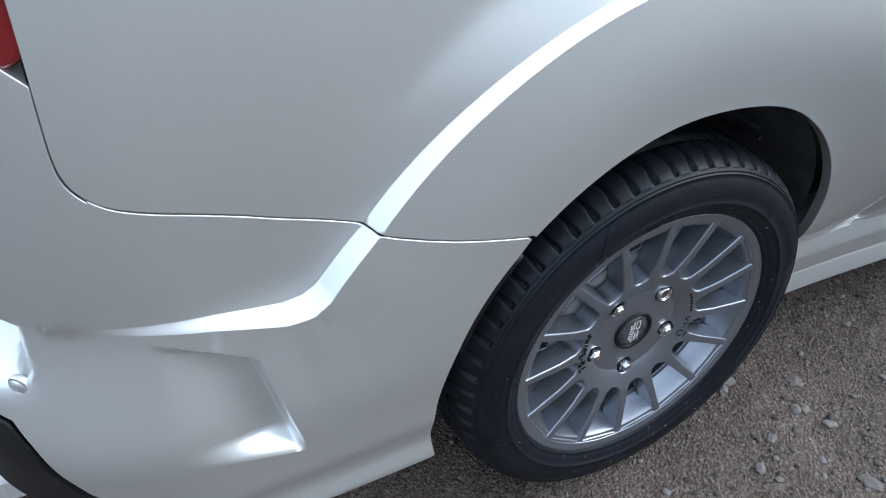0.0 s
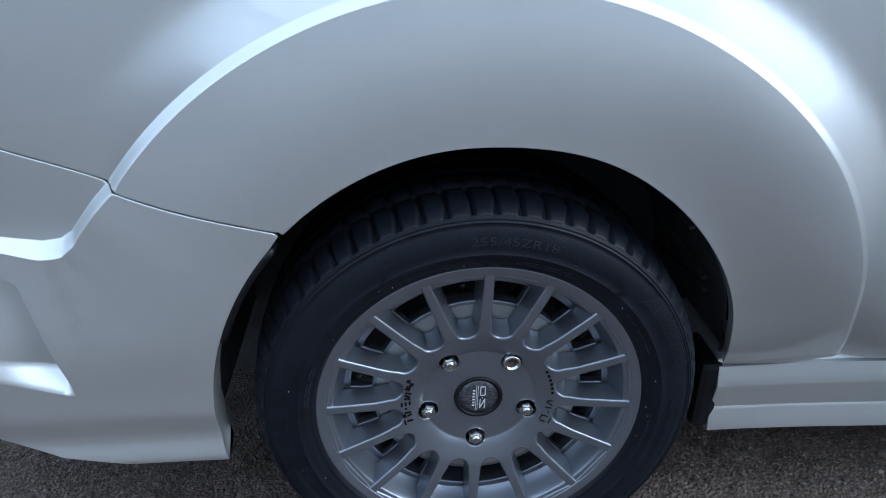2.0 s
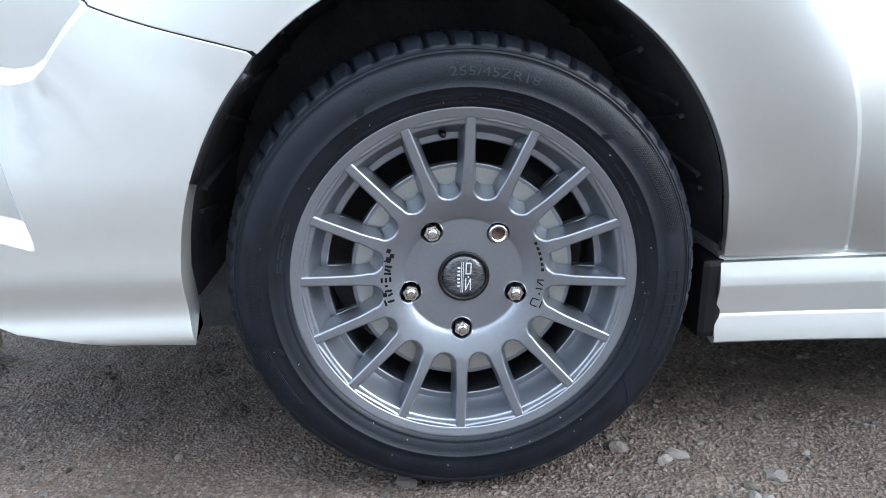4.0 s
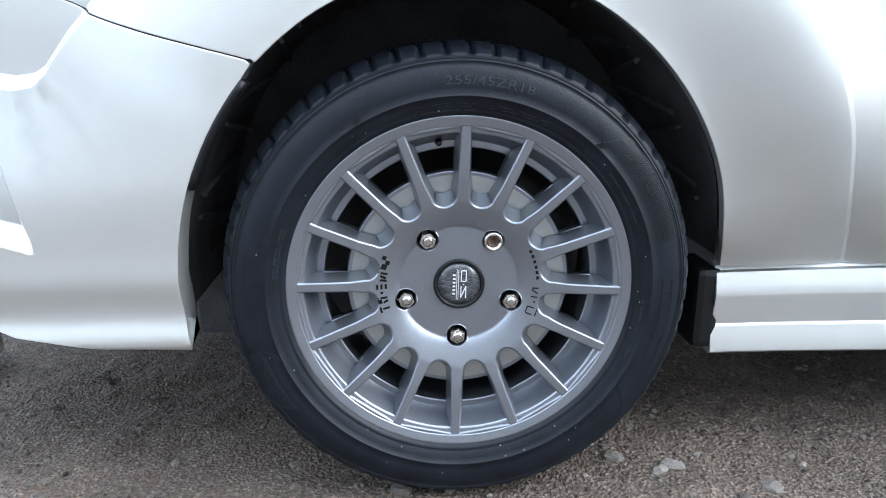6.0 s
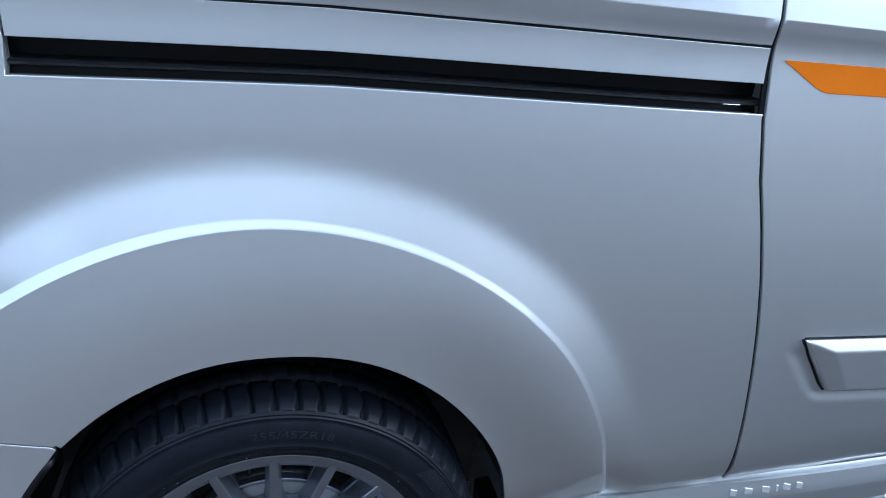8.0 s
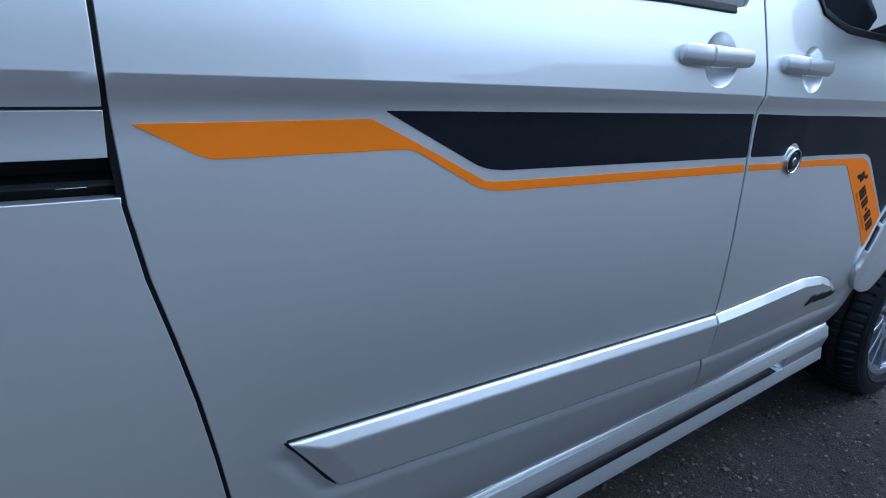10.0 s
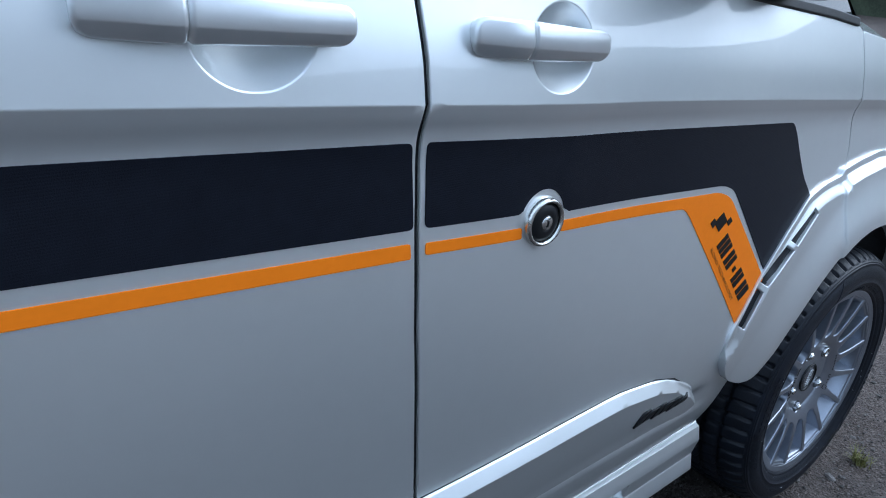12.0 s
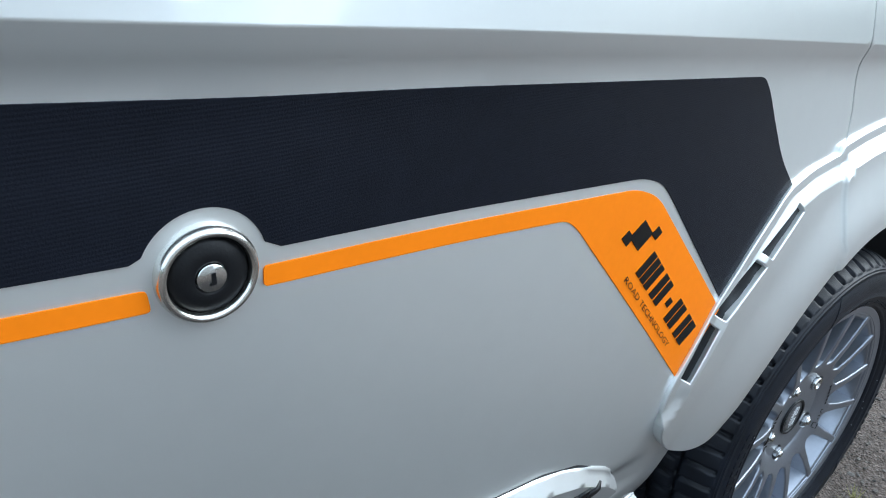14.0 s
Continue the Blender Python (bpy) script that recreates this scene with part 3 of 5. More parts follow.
def build_side(mirror):
    """The panels of one side; the far side repeats the plain ones."""
    tag = (lambda f: (lambda u, v: f(u, v) * np.array((1, -1, 1)) + np.array((0, 1.93, 0)))) if mirror else (lambda f: f)
    kw = dict(flip=mirror)
    arch = [p for p in opening if p[0] > OPEN_SEAM[0] or p[1] > OPEN_SEAM[1]]
    arch = [p for p in arch if p[1] > .335]
    lower = [(.838, .338), *[(x - GAP, z) for x, z in SEAM_A[::-1] if .37 < z < 1.075], (.6955, 1.0785)]
    lower += [(x, z) for x, z in SLOT_B[::-1][1:]] + [(x, z) for x, z in SLOT_T[:1]] + [(-.264, 1.212), (-.266, 1.40), (-.720, 1.40)]
    lower += [(x + .0, z + .0022) for x, z in BUMPER_SEAM[::-1][:-1]] + [(OPEN_SEAM[0] - .002, OPEN_SEAM[1] + .004)]
    lower += [tuple(p) for p in arch[::-1]]
    quarter = sheet("quarter_panel", [np.array(lower)], tag(on_skin()), PAINT, van, grid=.018, lines=ridge_extra + crease_points(-.8, -.26),
                    label="silver rear quarter panel swelling round the wheel", **kw)
    strip = [*SLOT_T, *[(x - .006, z) for x, z in RAIL_S[::-1]]]
    strip = [(x if x > -.2 else -.254, z + (.0025 if k < len(SLOT_T) else -.0055)) for k, (x, z) in enumerate(strip)]
    strip = [(min(x, .6885), z) for x, z in strip]
    sheet("rail_cover", [np.array(strip)], tag(on_skin(-.001)), PAINT, van, grid=.02, edge=.0008, label="silver strip above the door rail", **kw)
    upper = [(x, z) for x, z in RAIL_S] + [(x - GAP, z) for x, z in SEAM_A[::-1] if 1.18 < z < 1.4] + [(.684, 1.40), (-.260, 1.40)]
    upper = [(max(x, -.260) if x < 0 else min(x, .6875), z) for x, z in upper]
    sheet("upper_side_panel", [np.array(upper)], tag(on_skin()), PAINT, van, grid=.02, lines=crease_points(-.24, .68), **kw)
    # sliding door, up to its window
    win1 = [(1.80, 1.287), (1.76, 1.283), (1.562, 1.297), (1.218, 1.311), (.98, 1.319), (.93, 1.33), (.915, 1.37)]
    slide = [(x + GAP, z) for x, z in SEAM_A if z < 1.31][::-1] + [(.70, 1.40), (.915, 1.40)] + win1[::-1] + [(1.825, 1.31), (1.832, 1.40), (1.858, 1.40)]
    slide += [(x - GAP, z) for x, z in SEAM_B if z < 1.33] + [(1.40, .362), (.86, .345)]
    turn = np.linspace(0, 2 * math.pi, 49)
    cup_pts = lambda c: [np.stack([c[0] + c[2] * k * np.cos(turn), c[1] + c[3] * k * np.sin(turn)], 1) for k in (.35, .6, .78, .9, .975, 1.0, 1.03)]
    lx = np.arange(.85, 2.66, .02)
    ledge = [np.stack([lx, prot_low(lx) - d], 1) for d in (.003, .009, .015, .021, .027, .033)]
    lz = np.arange(.58, .70, .01)
    ledge += [np.stack([.868 + (.704 - lz) * .763 - d, lz], 1) for d in (.052, .044, .036, .028, .020, .013)]
    door_a = sheet("sliding_door", [np.array(slide)], tag(on_skin(0, door_skin)), PAINT, van, grid=.02, lines=crease_points(.7, 1.86) + cup_pts(CUPS[0]) + ledge,
                   label="silver sliding door", **kw)
    win2 = [(2.05, 1.40), (2.07, 1.33), (2.11, 1.285), (2.19, 1.262), (2.256, 1.247), (2.52, 1.222), (2.8, 1.194), (2.92, 1.178)]
    fr = [(1.872, 1.40)] + [(x + GAP, z) for x, z in SEAM_B if z < 1.33] + [(2.30, .372), (2.665, .385), (2.70, .50), (2.735, .60), (2.80, .70), (2.885, .78), (2.98, .83)]
    fr += [(x - GAP * .7, z) for x, z in SEAM_C[::-1] if z > .83] + win2[::-1]
    door_b = sheet("front_door", [np.array(fr)], tag(on_skin(0, door_skin)), PAINT, van, grid=.02, lines=crease_points(1.9, 2.97) + cup_pts(CUPS[1]) + ledge,
                   label="silver front door", **kw)
    hub = np.array((3.14, .35))
    arc = [tuple(hub + .402 * np.array((math.cos(a), math.sin(a)))) for a in np.radians(np.linspace(20, 127, 36))]
    fe = [(x + GAP * .7, z) for x, z in SEAM_C if z > .83] + [(2.975, .80), (2.90, .69)] + arc[::-1] + [(3.60, .50), (3.78, .52), (3.86, .75), (3.80, .98), (3.62, 1.06), (3.30, 1.11)]
    fe = fe[::-1]
    sheet("front_wing", [np.array(fe)], tag(on_skin(0, lambda x, z: bare(x, z) + .55 * np.maximum(np.asarray(x) - 3.3, 0) ** 2)), PAINT, van,
                   grid=.02, lines=crease_points(2.99, 3.6), label="silver front wing", **kw)
    # glass and its dark surrounds
    sheet("side_window", [np.array([(.915, 1.37), *win1[::-1][1:], (1.825, 1.31), (1.832, 1.40), (1.832, 1.76), (.915, 1.76)])], tag(on_skin(-.006)), GLASS, van, grid=.04, step=.03,
          label="tinted side window", **kw)
    sheet("front_window", [np.array(win2 + [(2.62, 1.50), (2.35, 1.76), (2.05, 1.78)])], tag(on_skin(-.006)), GLASS, van, grid=.04, step=.03, label="front door window", **kw)
    for line in (win1[1:6], win2[1:]):
        ln = dense(np.array(line), .02, False)
        up, dn = np.array([(x, z + .006) for x, z in ln]), np.array([(x, z - .004) for x, z in ln])
        sheet("window_seal", [np.concatenate([up, dn[::-1]])], tag(on_skin(.005)), PLASTIC, van, grid=.05, step=.02, edge=.003, depth=.01, **kw)
    sheet("upper_side", [np.array([(-.78, 1.405), (.91, 1.405), (.91, 1.765), (1.836, 1.765), (1.836, 1.405), (2.045, 1.405), (2.045, 1.785), (2.30, 1.785), (2.20, 1.85), (-.74, 1.85)])],
          tag(on_skin()), PAINT, van, grid=.05, step=.05, **kw)
    return quarter, door_a, door_b


quarter, door_a, door_b = build_side(False)


def seam_shade(line, deep=-.005, half=.0045):
    """A black strip added deep in a gap between two panels, for the shade there."""
    ln = dense(np.array(line, float), .02, False)
    sheet("panel_gap_seal", [np.concatenate([offset(ln, -half), offset(ln, half)[::-1]])], on_skin(deep), PLASTIC, van, grid=.05, step=.02, edge=0, depth=.004, label="black strip added in a panel gap for its shade")


seam_shade([p for p in SEAM_A if p[1] < 1.39])
seam_shade([p for p in SEAM_B if p[1] < 1.39])
seam_shade([p for p in SEAM_C if .86 < p[1] < 1.39])
seam_shade(BUMPER_SEAM[:-1])
seam_shade([(x, z - .0025) for x, z in RAIL_S], -.004)
build_side(True)


def plan_outline(name, outline, out, mat, parent, fun=door_skin, grid=.03, edge=.0003, depth=.0006, label="", step=.012):
    return sheet(name, [np.array(outline)], on_skin(out, fun), mat, parent, grid=grid, step=step, edge=edge, depth=depth, label=label,
                 lines=())


# stripes of vinyl on the doors
VINYL = .0011
plan_outline("stripe", rounded([(.714, 1.154), (.994, 1.140), (1.052, 1.110), (1.186, 1.037), (1.217, 1.0335), (1.868, .9895), (1.869, .9735), (1.217, 1.0195), (1.176, 1.028),
                                (1.062, 1.094), (1.045, 1.0975), (.792, 1.110), (.776, 1.117)], [.002, .004, .03, .03, .02, .003, .003, .02, .03, .02, .01, .01, .01]),
             VINYL, STRIPE_ORANGE, door_a, label="orange vinyl stripe on the sliding door")
plan_outline("stripe", rounded([(1.014, 1.149), (1.868, 1.0905), (1.8715, 1.004), (1.215, 1.051), (1.178, 1.058)], [.002, .006, .006, .03, .02]),
             VINYL, STRIPE_BLACK, door_a, label="black vinyl stripe on the sliding door")
arc = [(2.0575 + .0385 * math.cos(a), .977 + .0385 * math.sin(a)) for a in np.radians(np.linspace(152, 14, 22))]
plan_outline("stripe", [*rounded([(1.8865, 1.003), (1.886, 1.0895), (2.715, 1.0175), (2.735, 1.000), (2.800, .908), (2.858, .852), (2.712, .7315), (2.556, .909), (2.535, .930), (2.500, .9425)],
                                 [.006, .006, .018, .01, .02, .004, .002, .03, .03, .03])[:], *[(2.105, .9805)], *arc[::-1], (2.017, .9925)],
             VINYL, STRIPE_BLACK, door_b, label="black vinyl stripe on the front door")
plan_outline("stripe", rounded([(1.8875, .9865), (2.0235, .9755), (2.0245, .9625), (1.8875, .974)], .003), VINYL, STRIPE_ORANGE, door_b, label="short orange vinyl stripe")
plan_outline("stripe", rounded([(2.0925, .9705), (2.492, .9325), (2.530, .9165), (2.711, .7205), (2.646, .640), (2.403, .913), (2.386, .926), (2.0915, .9575)],
                                [.003, .03, .03, .002, .002, .02, .02, .003]), VINYL, STRIPE_ORANGE, door_b, label="orange vinyl stripe widening to a panel")


def emblem(parent):
    """The maker's emblem on the orange panel as plain bars, and its small line of words."""
    def frame_of(a, b):
        a, b = np.array(a), np.array(b)
        e = (b - a) / np.linalg.norm(b - a)
        return a, e, np.array((-e[1], e[0]))
    o, e, n = frame_of((2.489, .840), (2.591, .725))
    bars = [(-.020, .040, .024, .026), (-.038, .024, .013, .012), (.002, .058, .011, .012)]
    for x, w in ((.018, .010), (.031, .010), (.044, .010), (.064, .011), (.079, .011), (.121, .011), (.136, .012), (.160, .012), (.178, .016)):
        bars.append((x, .0275, w, .033))
    bars.append((.101, .0275, .009, .010))
    for x, y, w, h in bars:
        q = [o + e * (x + sx * w / 2 + .12 * sy * h) + n * (y + sy * h / 2) for sx, sy in ((-1, -1), (1, -1), (1, 1), (-1, 1))]
        plan_outline("emblem_bar", q, VINYL * 2, LOGO_BLACK, parent, grid=.02)
    v, f = letters("ROAD TECHNOLOGY", .0175)
    k = .158 / (v[:, 0].max() - v[:, 0].min())
    p = o + np.outer((v[:, 0] - v[:, 0].min()) * k - .002, e) + np.outer(v[:, 1] * .55 - .006, n)
    P = shell(p[:, 0], p[:, 1], VINYL * 2, door_skin)
    link_mesh("lettering", P, f, LOGO_BLACK, parent, None, False, "small black lettering")


emblem(door_b)


def strip_out(top):
    """The rubbing strip's height over the door: a sloped top, a flat face, sloped ends."""
    def fun(x, z):
        x, z = np.asarray(x, float), np.asarray(z, float)
        d = np.interp(x, *np.array(top).T) - z
        h = .004 + .012 * np.clip(d / .018, 0, 1) - .009 * np.clip((d - .018) / .09, 0, 1)
        return side(x, z) - h
    return fun


top_a = [(.80, .709), (.867, .7055), (1.91, .640)]
top_b = [(1.90, .6395), (2.10, .6405), (2.30, .637), (2.40, .622), (2.46, .600), (2.52, .562), (2.56, .525)]


def rubbing_bar(parent):
    """The sliding door's strip: a bright sloped top, a flat face and a chamfered rear end."""
    lines = [(.871, 1.8945, top_a, 0, -.012), (.873, 1.8945, top_a, .002, .006), (.928, 1.8970, top_a, .020, .0165), (.988, 1.9085, None, -.009, .014), (.956, 1.9093, None, -.002, .008), (.955, 1.9095, None, 0, -.012)]
    bm = bmesh.new()
    grid = []
    for x0, x1, top, d, out in lines:
        row = []
        for t in np.linspace(0, 1, 14):
            x = x0 + (x1 - x0) * t
            z = np.interp(x, *np.array(top).T) - d if top else float(prot_low(np.array(x))) - d
            row.append(bm.verts.new((x, float(side(np.array(x), np.array(z))) - out, z)))
        grid.append(row)
    for p, q in zip(grid, grid[1:]):
        for k in range(13):
            bm.faces.new((p[k], q[k], q[k + 1], p[k + 1]))
    bm.faces.new([grid[k][0] for k in (4, 3, 2, 1)])
    bm.faces.new([grid[k][0] for k in (5, 4, 1, 0)])
    bm.faces.new([g[-1] for g in grid])
    bm.faces.ensure_lookup_table()
    bmesh.ops.recalc_face_normals(bm, faces=bm.faces)
    if sum(f.normal.y * f.calc_area() for f in bm.faces) > 0:
        bmesh.ops.reverse_faces(bm, faces=bm.faces)
    sharp = [e for e in bm.edges if len(e.link_faces) == 2 and e.calc_face_angle(0) > .12]
    bmesh.ops.bevel(bm, geom=sharp, offset=.0040, segments=4, affect="EDGES", profile=.6)
    part("rubbing_strip", bm, PAINT, parent, "raised silver rubbing strip", smooth=False)
    # thin black sheets draw the shadow line round the strip's end and top
    rim = dense(np.array([(.868, .705), (.885, .682), (.915, .640), (.940, .604), (.957, .586)]), .02, False)
    sheet("strip_gasket", [np.concatenate([rim + np.array((-.0010, -.0005)), (rim + np.array((.004, 0)))[::-1]])], on_skin(.0009, door_skin), PLASTIC, parent, grid=.03, edge=.0004, depth=.001)
    gx = np.linspace(.872, 1.894, 40)
    up = [(x, np.interp(x, *np.array(top_a).T) + .0028) for x in gx]
    sheet("strip_gasket", [np.array(up + [(x, z - .012) for x, z in up[::-1]])], on_skin(.0009, door_skin), PLASTIC, parent, grid=.03, edge=.0004, depth=.001,
          label="black sheet standing in for the shadow line along the strip")


rubbing_bar(door_a)
strip_b = rounded([(1.9035, .6385), (2.10, .640), (2.30, .6365), (2.40, .6215), (2.46, .600), (2.53, .556), (2.557, .523), (2.535, .500), (2.2, .507), (1.919, .520)],
                  [.002, .01, .02, .03, .03, .02, .012, .012, .01, .002])
mx = np.arange(1.91, 2.56, .02)
more = [np.stack([mx, np.interp(mx, *np.array(top_b).T) - d], 1) for d in (.006, .012, .0173, .0188, .026)]
# the front strip's shadow line, laid on as a thin black sheet
shadow_edge = dense(np.array([(1.905, .6415), (2.10, .643), (2.30, .6395), (2.40, .6245), (2.462, .603), (2.533, .558), (2.5605, .523)]), .02, False)
sheet("strip_gasket", [np.concatenate([shadow_edge, (shadow_edge + np.array((-.006, -.010)))[::-1]])], on_skin(.0009, door_skin), PLASTIC, door_b, grid=.03, edge=.0004, depth=.001, label="black sheet standing in for the shadow line along the strip")
sheet("rubbing_strip", [strip_b], on_skin(0, strip_out(top_b)), PAINT, door_b, grid=.02, edge=.005, depth=.012, lines=more, label="raised silver rubbing strip")


def badge(parent):
    """The small dark model badge on the front strip, as raised bars."""
    f = strip_out(top_b)
    for x, w, h in ((2.372, .018, .030), (2.395, .022, .020), (2.418, .016, .026), (2.440, .020, .020), (2.462, .018, .024), (2.486, .022, .016)):
        z = .558 + (x - 2.43) * -.05
        q = [(x - w / 2 - .006, z - h / 2), (x + w / 2 - .006, z - h / 2 + .004), (x + w / 2 + .006, z + h / 2), (x - w / 2 + .006, z + h / 2 - .003)]
        sheet("badge_bar", [np.array(q)], on_skin(.0035, f), PLASTIC, parent, grid=.02, edge=.001, depth=.003)


badge(door_b)


# ---- door handles ----
def handle(parent, x0, x1, z, drop):
    """A pull handle bridging its scoop: a round-ended lock cover and a long grip with a crease along it."""
    middle = lambda u: z + drop * ((u - x0) / (x1 - x0) - .5)

    def place(u, v):
        g, m = (u - x0) / (x1 - x0), middle(u)
        t = (v - m) / .019
        h = .0250 - .0040 * t * t - .006 * np.maximum(-t - .28, 0) - .004 * ramp(g, .6, 1.1) - .013 * (1 - ramp(g, -.06, .30))
        return np.stack([u, side(u, m) - h, v], -1)

    split = x0 + (x1 - x0) * .345
    box = lambda a, b, ha, hb: [(a, middle(a) - ha), (b, middle(b) - hb), (b, middle(b) + hb), (a, middle(a) + ha)]
    xs = np.linspace(x0, x1, 40)
    crease = [np.stack([xs, middle(xs) + d], 1) for d in (-.0045, -.0053, -.0062)]
    grip = sheet("door_handle", [rounded(box(split + .0050, x1 - .004, .0162, .0130), [.001, .011, .009, .001], 8)], place, SILVER_MATT, parent, grid=.008, step=.004, edge=.0050, depth=.014,
                 lines=crease, label="silver pull handle")
    sheet("lock_cover", [rounded(box(x0 + .004, split - .0042, .0158, .0162), [.0105, .001, .001, .0105], 8)], place, SILVER_MATT, parent, grid=.008, step=.004, edge=.0050, depth=.010, lines=crease)
    return grip


handle(door_a, 1.590, 1.795, 1.2045, -.014)
handle(door_b, 1.927, 2.118, 1.1785, -.016)


# ---- dead lock on the front door ----
def dead_lock(parent, x, z):
    y = float(door_skin(np.array(x), np.array(z)))
    at = Matrix.Translation((x, y + .003, z))
    ring = lathe("dead_lock", [(.0298, .001), (.0300, -.004), (.0293, -.009), (.0272, -.0125), (.0250, -.0122), (.0236, -.0095), (.0232, -.004)], CHROME, parent, 72, "chrome ringed black dead lock")
    ring.matrix_basis = at
    lathe("lock_face", [(.0234, -.006), (.0228, -.0078), (.0205, -.0096), (.016, -.0112), (.0105, -.0120), (.0092, -.0114), (.0090, -.008)], PLASTIC, ring, 64)
    lathe("key_barrel", [(.0087, -.008), (.0086, -.0121), (.0080, -.0127), (.0003, -.0127)], STEEL, ring, 40, "steel key barrel")
    block("keyhole", (.0026, .0012, .0072), PLASTIC, ring, (.0008, -.0127, -.0002), None, 0)
    block("keyhole", (.0030, .0010, .0016), PLASTIC, ring, (-.0004, -.0127, -.0034), None, 0)


dead_lock(door_b, 2.0575, .977)


# ---- flare with vents at the front wheel ----
FLARE_EDGE = np.array([(2.616, .575), (2.613, .618), (2.625, .6555), (2.687, .7465), (2.755, .806), (2.832, .8635), (2.898, .8785), (2.977, .884), (2.984, .895), (3.06, .903), (3.17, .908), (3.28, .900), (3.42, .85), (3.56, .70), (3.60, .55)])


def from_edge(x, z):
    """How far a point lies from the flare's outer edge."""
    p, best = np.stack([x, z], -1), np.full(np.shape(x), 9.0)
    for a, b in zip(FLARE_EDGE, FLARE_EDGE[1:]):
        e = b - a
        t = np.clip(((p - a) @ e) / (e @ e), 0, 1)
        best = np.minimum(best, np.sqrt(((p - a - t[..., None] * e) ** 2).sum(-1)))
    return best


def flare_out(x, z):
    """A narrow flange along the body, a chamfer up to the broad face, and a swelling towards the opening."""
    x, z = np.broadcast_arrays(np.asarray(x, float), np.asarray(z, float))
    d, r = from_edge(x, z) + .032 * ramp(-z, -.628, -.585), np.hypot(x - 3.14, z - .35)
    rise = slope(np.maximum(d - .0125, 0), .019)
    y = side(x, z) - .006 - .0085 * rise - .014 * ramp(-r, -.52, -.42)
    return y - .006 * ramp(x, 2.974, 2.984) * (.25 + .75 * rise)


def front_flare(parent):
    hub = np.array((3.14, .35))
    arc = [tuple(hub + .404 * np.array((math.cos(a), math.sin(a)))) for a in np.radians(np.linspace(22, 150, 46))]
    low = [(2.652, .530), (2.70, .506), (2.745, .507)]
    loop = rounded(np.array(low + arc[::-1] + [tuple(p) for p in FLARE_EDGE[::-1]]), [.02, .03, .02] + [0] * len(arc) + [0] * 3 + [.02] * (len(FLARE_EDGE) - 4) + [.02])
    slots = [[(2.852, .846), (2.874, .820), (2.808, .769), (2.768, .794)],
             [(2.761, .789), (2.799, .763), (2.716, .708), (2.678, .734)],
             [(2.673, .727), (2.708, .701), (2.662, .636), (2.632, .656)]]
    slots = [rounded([tuple(np.array(s[i]) * (1 - k) + np.array(s[j]) * k) for i, j, k in ((0, 1, 0), (0, 1, .62), (3, 2, .62), (3, 2, 0))], .003) for s in slots]
    edge = dense(FLARE_EDGE, .02, False)
    fl = sheet("wheel_flare", [loop] + slots, on_skin(0, flare_out), PAINT, parent, grid=.016, step=.009, edge=.0022, depth=.022, lines=[offset(edge, d) for d in (.0121, .0129, .022, .0312, .0322)] + [np.array([(x, .765), (x, .88)]) for x in (2.9735, 2.979, 2.9845)],
               label="silver vented wheel arch flare")
    back = [(2.622, .640), (2.660, .600), (2.905, .80), (2.885, .864), (2.835, .859), (2.690, .743), (2.628, .658)]
    sheet("vent_backing", [np.array(back)], on_skin(0, lambda x, z: flare_out(x, z) + .007), PLASTIC, fl, grid=.03, edge=0, depth=0, label="black vent backing")


front_flare(van)


